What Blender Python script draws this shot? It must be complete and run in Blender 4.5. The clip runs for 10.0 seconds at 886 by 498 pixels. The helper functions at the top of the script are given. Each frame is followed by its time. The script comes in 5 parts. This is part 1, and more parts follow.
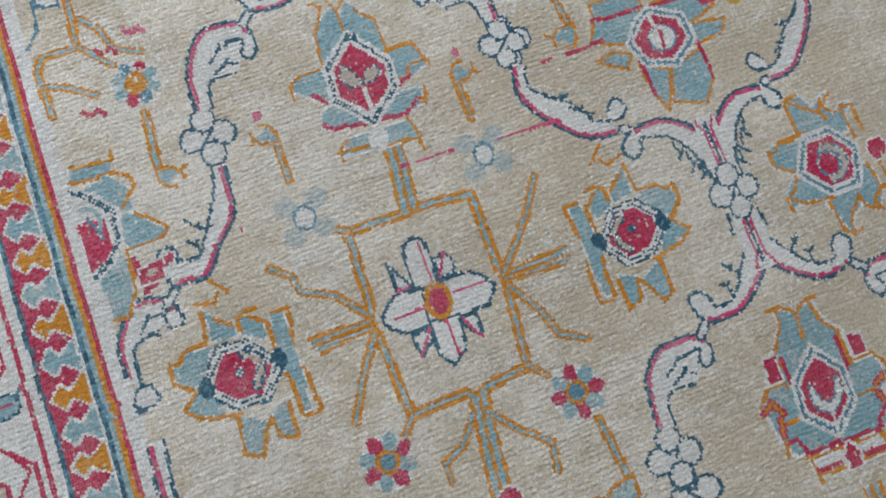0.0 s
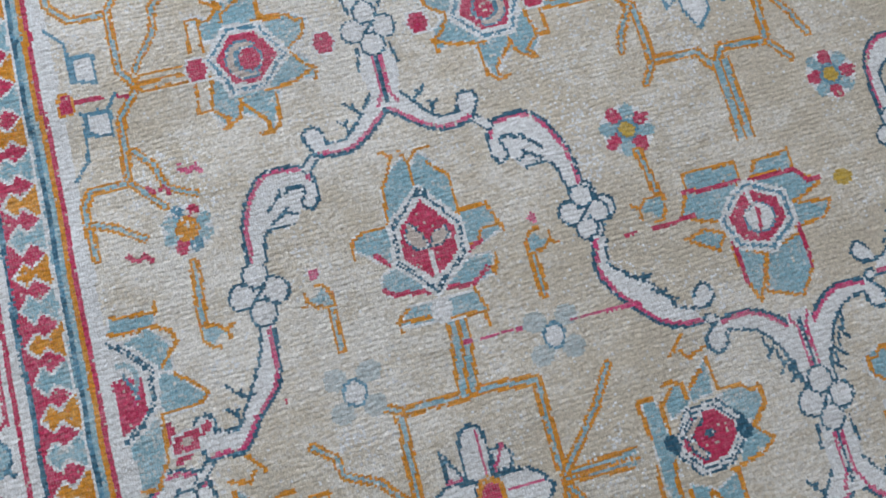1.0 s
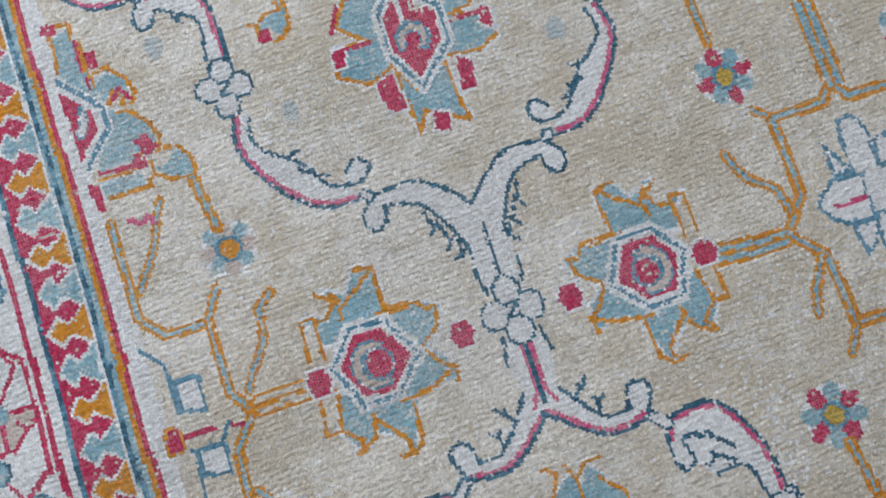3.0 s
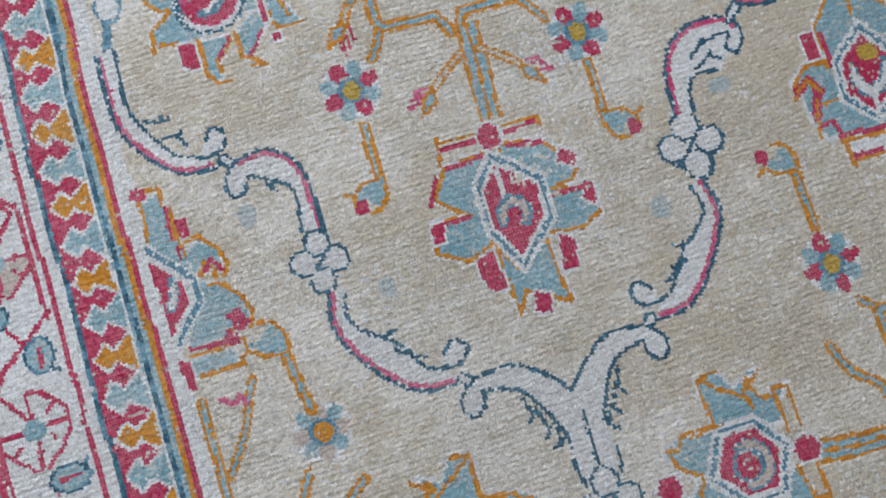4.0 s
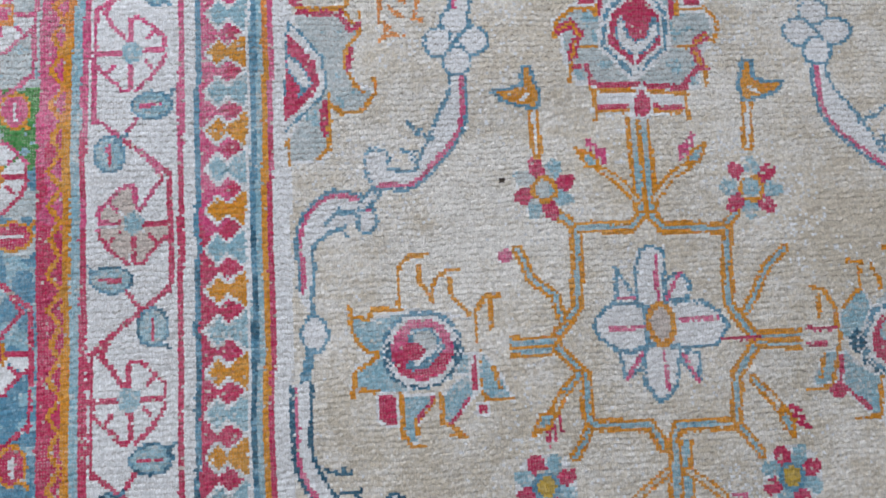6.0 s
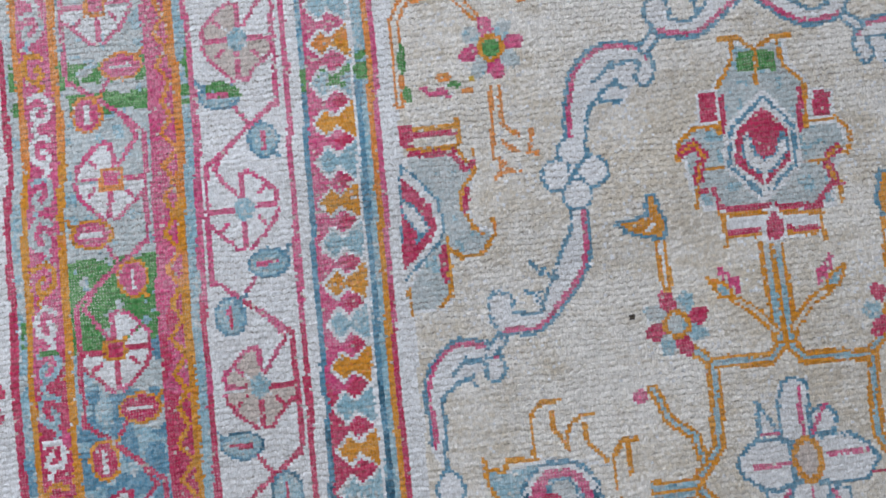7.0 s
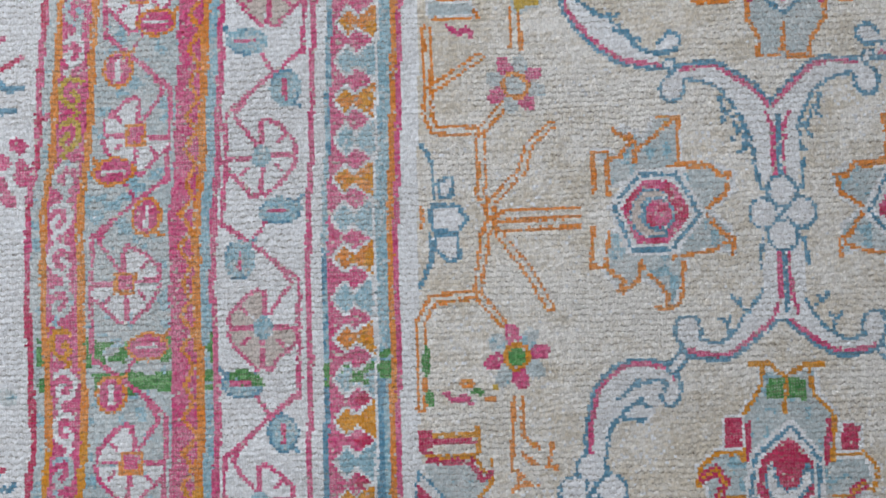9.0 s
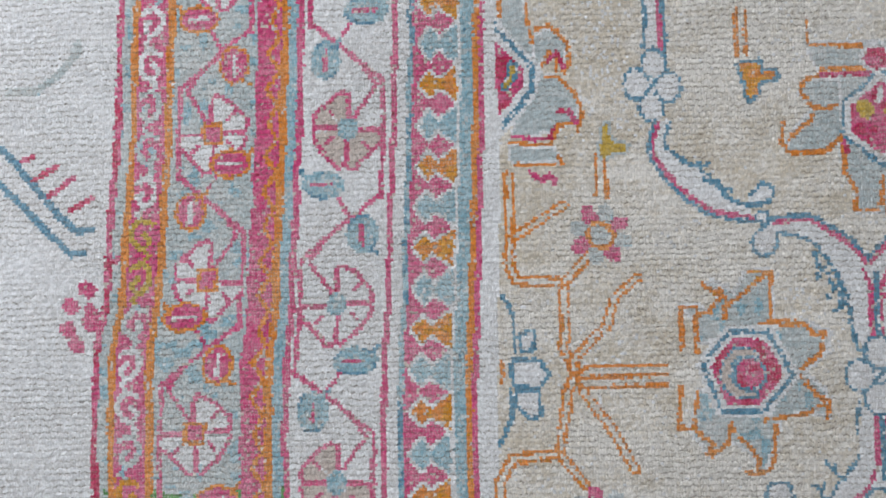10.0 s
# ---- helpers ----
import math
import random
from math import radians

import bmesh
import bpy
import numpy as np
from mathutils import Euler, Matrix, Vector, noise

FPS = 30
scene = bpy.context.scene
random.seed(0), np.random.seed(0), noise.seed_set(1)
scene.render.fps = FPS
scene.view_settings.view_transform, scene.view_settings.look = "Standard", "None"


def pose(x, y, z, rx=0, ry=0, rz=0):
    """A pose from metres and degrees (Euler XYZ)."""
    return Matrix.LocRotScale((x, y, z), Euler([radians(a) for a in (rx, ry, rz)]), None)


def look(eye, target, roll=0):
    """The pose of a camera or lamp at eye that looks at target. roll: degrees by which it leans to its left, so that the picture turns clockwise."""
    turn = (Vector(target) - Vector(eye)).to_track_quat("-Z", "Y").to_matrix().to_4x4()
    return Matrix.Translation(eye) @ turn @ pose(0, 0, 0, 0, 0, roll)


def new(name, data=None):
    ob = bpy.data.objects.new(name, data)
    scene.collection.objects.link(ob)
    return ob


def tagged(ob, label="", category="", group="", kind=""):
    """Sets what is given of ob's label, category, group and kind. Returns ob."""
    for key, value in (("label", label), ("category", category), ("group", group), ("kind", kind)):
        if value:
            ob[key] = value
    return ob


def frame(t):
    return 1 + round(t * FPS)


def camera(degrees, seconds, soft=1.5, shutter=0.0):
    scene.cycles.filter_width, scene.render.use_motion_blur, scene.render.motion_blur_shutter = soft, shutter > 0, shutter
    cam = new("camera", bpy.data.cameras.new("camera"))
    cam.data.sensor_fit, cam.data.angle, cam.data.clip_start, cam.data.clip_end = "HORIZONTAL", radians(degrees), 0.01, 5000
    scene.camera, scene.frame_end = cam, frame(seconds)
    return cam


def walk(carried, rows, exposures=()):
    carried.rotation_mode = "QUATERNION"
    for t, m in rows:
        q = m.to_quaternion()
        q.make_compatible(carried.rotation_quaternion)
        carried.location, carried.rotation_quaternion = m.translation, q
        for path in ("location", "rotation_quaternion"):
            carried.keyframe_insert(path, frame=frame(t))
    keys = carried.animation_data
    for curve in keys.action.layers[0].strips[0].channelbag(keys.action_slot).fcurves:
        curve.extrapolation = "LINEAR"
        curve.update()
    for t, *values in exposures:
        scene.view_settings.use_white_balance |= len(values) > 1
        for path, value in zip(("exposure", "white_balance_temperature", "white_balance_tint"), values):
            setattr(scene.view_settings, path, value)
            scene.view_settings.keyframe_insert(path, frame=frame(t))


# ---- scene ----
cam = camera(66.0, 10.0, soft=1.8)
PATH = [
    (0, (0.311, -1.815, 0.805), (0.566, -1.537, -1.16), 22.3),
    (0.5, (0.306, -1.741, 0.79), (0.535, -1.441, -1.174), 19.2),
    (1, (0.332, -1.595, 0.77), (0.528, -1.299, -1.198), 18.6),
    (1.5, (0.36, -1.489, 0.767), (0.504, -1.19, -1.206), 14.5),
    (2, (0.36, -1.4, 0.738), (0.485, -1.096, -1.234), 8.4),
    (2.5, (0.351, -1.315, 0.695), (0.457, -1.044, -1.284), 2.7),
    (2.7, (0.333, -1.265, 0.692), (0.432, -1.01, -1.289), 2.4),
    (3.8, (0.279, -1.012, 0.705), (0.373, -0.832, -1.285), 8.9),
    (4, (0.27, -0.963, 0.697), (0.371, -0.785, -1.293), 12.5),
    (4.5, (0.289, -0.829, 0.679), (0.386, -0.665, -1.312), 14.8),
    (5, (0.307, -0.718, 0.698), (0.406, -0.557, -1.293), 20.5),
    (5.5, (0.235, -0.629, 0.71), (0.344, -0.458, -1.28), 27.0),
    (6, (0.138, -0.537, 0.683), (0.24, -0.356, -1.306), 26.6),
    (6.2, (0.112, -0.498, 0.677), (0.204, -0.317, -1.313), 23.6),
    (7.3, (0.04, -0.32, 0.671), (0.049, -0.218, -1.326), -1.3),
    (7.5, (0.035, -0.294, 0.67), (0.047, -0.184, -1.327), 0.4),
    (8, (0.059, -0.187, 0.654), (0.062, -0.068, -1.343), -3.7),
    (8.5, (0.08, -0.105, 0.661), (0.057, -0.018, -1.337), -17.9),
    (9, (0.07, -0.042, 0.682), (0.036, 0.034, -1.316), -26.2),
    (9.5, (0.042, 0.026, 0.681), (-0.005, 0.115, -1.317), -28.6),
    (10, (0.003, 0.108, 0.666), (-0.056, 0.195, -1.331), -35.4),
]
EXPOSURES = [(0, 0.57, 6430, 10), (0.6, 0.58, 6230, 11), (1.2, 0.55, 6080, 12), (2.5, 0.45, 6130, 12), (5, 0.15, 6200, 12.5), (6.2, 0.10, 6120, 14), (7.4, -0.05, 6080, 14), (8, -0.10, 6080, 13.5), (10, -0.22, 6380, 12.5)]
walk(cam, [(t, look(eye, target, roll)) for t, eye, target, roll in PATH], EXPOSURES)

# ---- light: overcast daylight through one large window ----
world = bpy.data.worlds.new("overcast_sky")
scene.world = world
world.use_nodes = True
wn = world.node_tree.nodes
sky = wn.new("ShaderNodeTexSky")
sky.sky_type = "NISHITA"
sky.sun_disc = False
sky.sun_elevation, sky.sun_rotation = radians(40), radians(90)
sky.dust_density = 5.0
wn["Background"].inputs[1].default_value = 0.1
world.node_tree.links.new(sky.outputs[0], wn["Background"].inputs[0])
WIN_Y0, WIN_Y1, WIN_Z0, WIN_Z1, WALL_X = 0.0, 2.9, 0.30, 2.50, -2.5
window_light = new("window_light", bpy.data.lights.new("window_light", "AREA"))
window_light.data.shape, window_light.data.size, window_light.data.size_y = "RECTANGLE", WIN_Y1 - WIN_Y0, WIN_Z1 - WIN_Z0
window_light.data.energy, window_light.data.color = 122, (0.97, 0.985, 1.0)
window_light.matrix_world = look((WALL_X - 0.05, (WIN_Y0 + WIN_Y1) / 2, (WIN_Z0 + WIN_Z1) / 2), (5, (WIN_Y0 + WIN_Y1) / 2, (WIN_Z0 + WIN_Z1) / 2))

# ---- materials ----
def nodes_of(name):
    mat = bpy.data.materials.new(name)
    mat.use_nodes = True
    return mat, mat.node_tree.nodes, mat.node_tree.links


def wool(name, colour, faded, fade=0.5, streak=0.5, bare=0.0):
    """Hand-knotted wool: each knot has its own tone, rows carry streaks of uneven dye, larger patches are worn pale."""
    mat, n, l = nodes_of(name)
    bsdf = n["Principled BSDF"]
    bsdf.inputs["Roughness"].default_value = 0.95
    bsdf.inputs["Specular IOR Level"].default_value = 0.04
    bsdf.inputs["Sheen Weight"].default_value = 0.03
    co = n.new("ShaderNodeTexCoord")

    def noise_of(sx, sy, detail, rough=0.6):
        mp = n.new("ShaderNodeMapping")
        mp.inputs["Scale"].default_value = (sx, sy, 1)
        l.new(co.outputs["Object"], mp.inputs["Vector"])
        t = n.new("ShaderNodeTexNoise")
        t.noise_dimensions = "2D"
        t.inputs["Scale"].default_value = 1.0
        t.inputs["Detail"].default_value = detail
        t.inputs["Roughness"].default_value = rough
        l.new(mp.outputs[0], t.inputs["Vector"])
        return t.outputs["Fac"]

    def maths(op, a, b=0.0):
        m = n.new("ShaderNodeMath")
        m.operation = op
        for i, v in enumerate((a, b)):
            if isinstance(v, (int, float)):
                m.inputs[i].default_value = v
            else:
                l.new(v, m.inputs[i])
        return m.outputs[0]

    def spread(v, lo, hi):
        m = n.new("ShaderNodeMapRange")
        m.inputs["From Min"].default_value, m.inputs["From Max"].default_value = lo, hi
        l.new(v, m.inputs["Value"])
        return m.outputs[0]

    def blend(fac, a, b):
        m = n.new("ShaderNodeMix")
        m.data_type = "RGBA"
        m.clamp_factor = True
        l.new(fac, m.inputs[0])
        for i, v in ((6, a), (7, b)):
            if isinstance(v, tuple):
                m.inputs[i].default_value = (*v, 1)
            else:
                l.new(v, m.inputs[i])
        return m.outputs[2]

    # the weave counts knots: one unit of its coordinates is one knot across, one row up
    grid = n.new("ShaderNodeSeparateXYZ")
    l.new(co.outputs["UV"], grid.inputs[0])
    wob = maths("MULTIPLY", maths("SUBTRACT", noise_of(170, 150, 2), 0.5), 1.1)
    u, v = maths("ADD", grid.outputs[0], wob), maths("ADD", grid.outputs[1], maths("ADD", maths("MULTIPLY", wob, 0.8), maths("MULTIPLY", noise_of(16, 24, 2), 3.0)))
    cell = n.new("ShaderNodeCombineXYZ")
    l.new(maths("FLOOR", u), cell.inputs[0])
    l.new(maths("FLOOR", v), cell.inputs[1])
    dice = n.new("ShaderNodeTexWhiteNoise")
    dice.noise_dimensions = "2D"
    l.new(cell.outputs[0], dice.inputs["Vector"])
    sep = n.new("ShaderNodeSeparateColor")
    l.new(dice.outputs["Color"], sep.inputs[0])
    side = maths("ABSOLUTE", maths("SUBTRACT", maths("FRACT", u), 0.5))
    ends = maths("ABSOLUTE", maths("SUBTRACT", maths("FRACT", v), 0.5))
    shift = n.new("ShaderNodeTexWhiteNoise")
    shift.noise_dimensions = "1D"
    l.new(maths("FLOOR", u), shift.inputs["W"])
    pair = maths("ADD", maths("MULTIPLY", v, 0.5), maths("MULTIPLY", shift.outputs["Value"], 0.28))
    furrow = maths("ABSOLUTE", maths("SUBTRACT", maths("FRACT", pair), 0.5))
    # uneven dye and wear, with the light's falloff to the east mixed in
    patch = maths("ADD", maths("MULTIPLY", noise_of(4.5, 5.5, 4), 0.62), maths("MULTIPLY", noise_of(24, 30, 3), 0.38))
    rows = noise_of(9, 130, 3)
    wear_falloff = maths("ADD", maths("MULTIPLY", spread(patch, 0.38, 0.62), fade), maths("MULTIPLY", maths("SUBTRACT", rows, 0.5), streak))
    wear_falloff = maths("ADD", wear_falloff, maths("MULTIPLY", maths("SUBTRACT", sep.outputs[0], 0.5), 0.75))
    along = n.new("ShaderNodeSeparateXYZ")
    l.new(co.outputs["Object"], along.inputs[0])
    wear_falloff = maths("ADD", wear_falloff, maths("MULTIPLY", spread(along.outputs[1], -0.95, -0.25), 0.22 * fade))
    # browner, less faded to the east: also carries the light's falloff in the colour
    wear_falloff = maths("SUBTRACT", wear_falloff, maths("MULTIPLY", spread(along.outputs[0], 0.30, 0.85), 0.38 * fade))
    wool_tone = blend(wear_falloff, colour, faded)
    # short pile lets the ivory warp show as dots between the knots
    dots = maths("MULTIPLY", maths("MULTIPLY", spread(side, 0.20, 0.36), spread(ends, 0.16, 0.34)), spread(noise_of(9, 11, 4), 0.36, 0.62))
    wool_tone = blend(maths("MULTIPLY", maths("MULTIPLY", dots, spread(sep.outputs[2], 0.05, 0.6)), bare), wool_tone, (0.70, 0.68, 0.67))
    # brown weft here and there between the rows, with the gaps' shade painted in
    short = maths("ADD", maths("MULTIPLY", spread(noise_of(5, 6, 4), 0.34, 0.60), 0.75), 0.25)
    weft_shade = maths("MULTIPLY", maths("MULTIPLY", spread(furrow, 0.34, 0.47), spread(noise_of(130, 170, 2), 0.42, 0.62)), short)
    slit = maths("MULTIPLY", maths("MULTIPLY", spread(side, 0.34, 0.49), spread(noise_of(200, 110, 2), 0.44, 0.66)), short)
    weft_shade = maths("MAXIMUM", maths("MULTIPLY", weft_shade, 0.52), maths("MULTIPLY", slit, 0.42))
    # worn low pile: shade painted as a pit between every two pairs of knots
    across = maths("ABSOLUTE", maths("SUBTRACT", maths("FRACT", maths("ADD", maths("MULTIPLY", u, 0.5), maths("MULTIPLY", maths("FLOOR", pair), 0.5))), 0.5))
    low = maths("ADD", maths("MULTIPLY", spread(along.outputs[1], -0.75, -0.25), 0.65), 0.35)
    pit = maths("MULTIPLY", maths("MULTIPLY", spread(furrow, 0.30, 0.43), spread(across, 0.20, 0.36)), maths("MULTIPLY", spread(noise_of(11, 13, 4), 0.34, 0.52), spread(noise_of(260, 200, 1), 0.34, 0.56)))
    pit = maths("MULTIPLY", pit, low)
    weft_shade = maths("MAXIMUM", weft_shade, maths("MULTIPLY", pit, 0.95))
    # one dark brown serves the weft and the shade in gaps and pits
    wool_tone = blend(weft_shade, wool_tone, (0.20, 0.165, 0.125))
    # tone of each tuft and of its fibres
    tone = maths("ADD", maths("MULTIPLY", sep.outputs[1], 0.24), maths("MULTIPLY", noise_of(820, 260, 2), 0.8))
    hsv = n.new("ShaderNodeHueSaturation")
    l.new(maths("ADD", tone, 0.53), hsv.inputs["Value"])
    l.new(wool_tone, hsv.inputs["Color"])
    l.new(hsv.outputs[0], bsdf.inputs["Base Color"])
    # relief: fibres of the cut pile, and the gaps between its rows
    dome = maths("ADD", maths("MULTIPLY", maths("MULTIPLY", side, side), 2.6), maths("MULTIPLY", maths("POWER", maths("MULTIPLY", furrow, 2.0), 4.0), 0.45))
    h = maths("SUBTRACT", maths("ADD", maths("MULTIPLY", noise_of(800, 300, 2), 1.0), maths("MULTIPLY", sep.outputs[1], 0.5)), maths("ADD", maths("MULTIPLY", dome, short), maths("MULTIPLY", pit, 1.2)))
    bump = n.new("ShaderNodeBump")
    bump.inputs["Strength"].default_value = 0.46
    bump.inputs["Distance"].default_value = 0.0016
    l.new(h, bump.inputs["Height"])
    l.new(bump.outputs[0], bsdf.inputs["Normal"])
    return mat


DYES = [
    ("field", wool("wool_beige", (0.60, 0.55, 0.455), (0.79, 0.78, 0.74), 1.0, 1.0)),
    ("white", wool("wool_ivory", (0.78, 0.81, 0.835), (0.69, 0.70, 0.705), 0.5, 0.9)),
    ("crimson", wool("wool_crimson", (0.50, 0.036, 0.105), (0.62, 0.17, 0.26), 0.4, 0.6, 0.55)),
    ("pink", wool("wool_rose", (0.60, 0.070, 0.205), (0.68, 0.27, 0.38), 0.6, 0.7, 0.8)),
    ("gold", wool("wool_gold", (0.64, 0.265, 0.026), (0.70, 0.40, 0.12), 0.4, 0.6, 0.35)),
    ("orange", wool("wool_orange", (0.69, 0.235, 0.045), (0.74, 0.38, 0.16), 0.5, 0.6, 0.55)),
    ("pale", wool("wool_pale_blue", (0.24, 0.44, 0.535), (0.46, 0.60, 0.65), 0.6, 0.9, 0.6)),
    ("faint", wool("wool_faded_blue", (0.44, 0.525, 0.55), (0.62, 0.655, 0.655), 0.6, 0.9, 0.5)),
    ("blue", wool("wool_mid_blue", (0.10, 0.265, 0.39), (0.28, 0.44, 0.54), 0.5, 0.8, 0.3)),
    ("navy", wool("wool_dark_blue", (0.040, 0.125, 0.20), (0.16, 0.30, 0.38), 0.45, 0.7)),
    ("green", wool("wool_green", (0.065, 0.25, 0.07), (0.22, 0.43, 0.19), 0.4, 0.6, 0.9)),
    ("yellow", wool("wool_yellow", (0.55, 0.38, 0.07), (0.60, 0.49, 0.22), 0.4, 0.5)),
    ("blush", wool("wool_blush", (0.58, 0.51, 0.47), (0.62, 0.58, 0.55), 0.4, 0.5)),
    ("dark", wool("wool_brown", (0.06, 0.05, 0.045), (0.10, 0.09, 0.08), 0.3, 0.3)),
]
DYE = {name: i for i, (name, _) in enumerate(DYES)}
MATS = [m for _, m in DYES]


def plain_material(name, a, b, scale, rough):
    mat, n, l = nodes_of(name)
    co = n.new("ShaderNodeTexCoord")
    t = n.new("ShaderNodeTexNoise")
    t.inputs["Scale"].default_value, t.inputs["Detail"].default_value = scale, 6
    l.new(co.outputs["Object"], t.inputs["Vector"])
    ramp = n.new("ShaderNodeValToRGB")
    ramp.color_ramp.elements[0].color, ramp.color_ramp.elements[1].color = (*a, 1), (*b, 1)
    l.new(t.outputs["Fac"], ramp.inputs[0])
    l.new(ramp.outputs[0], n["Principled BSDF"].inputs["Base Color"])
    n["Principled BSDF"].inputs["Roughness"].default_value = rough
    return mat


floor_mat = plain_material("grey_concrete", (0.28, 0.27, 0.26), (0.40, 0.39, 0.37), 6.0, 0.85)
backing_mat = plain_material("cotton_backing", (0.45, 0.40, 0.32), (0.58, 0.53, 0.45), 300.0, 0.95)

wall_mat = plain_material("white_plaster", (0.70, 0.69, 0.67), (0.78, 0.77, 0.75), 3.0, 0.9)
frame_mat = plain_material("white_painted_wood", (0.76, 0.76, 0.75), (0.80, 0.80, 0.79), 8.0, 0.5)


# ---- plain room that closes the place ----
def box(bm, x0, x1, y0, y1, z0, z1):
    r = bmesh.ops.create_cube(bm, size=1)
    for v in r["verts"]:
        v.co = (x0 + (v.co.x + 0.5) * (x1 - x0), y0 + (v.co.y + 0.5) * (y1 - y0), z0 + (v.co.z + 0.5) * (z1 - z0))


def structure(name, label, category, mat, *boxes):
    bm = bmesh.new()
    for q in boxes:
        box(bm, *q)
    me = bpy.data.meshes.new(name)
    bm.to_mesh(me)
    me.materials.append(mat)
    return tagged(new(name, me), label, category, kind="structure")


FZ, CZ, X_E, Y_S, Y_N = -0.014, 2.8, 3.2, -4.6, 3.0
structure("floor", "plain grey floor that the rug lies on", "floor", floor_mat, (WALL_X - 0.2, X_E + 0.2, Y_S - 0.2, Y_N + 0.2, FZ - 0.1, FZ))
structure("ceiling", "plain white plaster ceiling", "ceiling", wall_mat, (WALL_X - 0.2, X_E + 0.2, Y_S - 0.2, Y_N + 0.2, CZ, CZ + 0.1))
structure("wall_west", "white plaster wall with a large window opening", "wall", wall_mat,
          (WALL_X - 0.2, WALL_X, Y_S, WIN_Y0, FZ, CZ), (WALL_X - 0.2, WALL_X, WIN_Y1, Y_N, FZ, CZ),
          (WALL_X - 0.2, WALL_X, WIN_Y0, WIN_Y1, FZ, WIN_Z0), (WALL_X - 0.2, WALL_X, WIN_Y0, WIN_Y1, WIN_Z1, CZ))
structure("wall_east", "plain white plaster wall", "wall", wall_mat, (X_E, X_E + 0.2, Y_S, Y_N, FZ, CZ))
structure("wall_south", "plain white plaster wall", "wall", wall_mat, (WALL_X - 0.2, X_E + 0.2, Y_S - 0.2, Y_S, FZ, CZ))
structure("wall_north", "plain white plaster wall", "wall", wall_mat, (WALL_X - 0.2, X_E + 0.2, Y_N, Y_N + 0.2, FZ, CZ))

# ---- the rug: a sheet of woven knots, each knot dyed by the motif it belongs to ----
CX, CY = 0.0028, 0.0029      # one knot
X0, Y0, NX, NY = -0.53, -2.24, 610, 921
gx = X0 + (np.arange(NX) + 0.5) * CX
gy = Y0 + (np.arange(NY) + 0.5) * CY
rng = np.random.default_rng(7)


def wave(shape, step, amp):
    """Smooth random field: coarse values spread bilinearly."""
    ny, nx = shape[0] // step + 3, shape[1] // step + 3
    c = rng.normal(0, amp, (ny, nx))
    iy, ix = np.arange(shape[0]) / step, np.arange(shape[1]) / step
    y0, x0 = iy.astype(int), ix.astype(int)
    fy, fx = (iy - y0)[:, None], (ix - x0)[None, :]
    fy, fx = fy * fy * (3 - 2 * fy), fx * fx * (3 - 2 * fx)
    a = c[y0][:, x0] * (1 - fx) + c[y0][:, x0 + 1] * fx
    b = c[y0 + 1][:, x0] * (1 - fx) + c[y0 + 1][:, x0 + 1] * fx
    return a * (1 - fy) + b * fy


# hand-knotting is uneven: the drawing wanders by a knot or less
SX = gx[None, :] + wave((NY, NX), 9, 0.0007) + rng.normal(0, 0.00022, (NY, NX))
SY = gy[:, None] + wave((NY, NX), 9, 0.0007) + rng.normal(0, 0.00022, (NY, NX))
dye = np.full((NY, NX), DYE["field"], np.int8)
owner = np.zeros((NY, NX), np.int32)

# the long edge of the field is not quite straight, and the border sways further out
EDGE_Y = [-2.3, -1.8, -1.3, -0.9, -0.7, -0.5, -0.25, 0.0, 0.11, 0.23, 0.45]
EDGE_X = [0.010, 0.010, 0.009, 0.006, 0.001, 0.003, 0.009, 0.014, 0.019, 0.024, 0.031]
SWAY_Y = [-2.3, -0.6, -0.25, -0.2, -0.11, -0.05, 0.02, 0.05, 0.09, 0.134, 0.25, 0.45]
SWAY_X = [0.004, 0.002, -0.003, 0.001, -0.003, -0.006, -0.006, -0.005, 0.0, 0.001, 0.005, 0.006]
U = SX - np.interp(gy, EDGE_Y, EDGE_X)[:, None]
U = U - np.interp(gy, SWAY_Y, SWAY_X)[:, None] * np.clip(-U / 0.3, 0, 1.2)
IN_FIELD = U > 0.001
dye[IN_FIELD & (U < 0.019)] = DYE["white"]

PARTS = [("field", "", None)]
current = 0


def begin(name, label="", under=None):
    """Starts a new part of the rug, or a piece of one of its parts: all that is drawn next belongs to it."""
    global current
    PARTS.append((name, label, under))
    current = len(PARTS) - 1
    return current


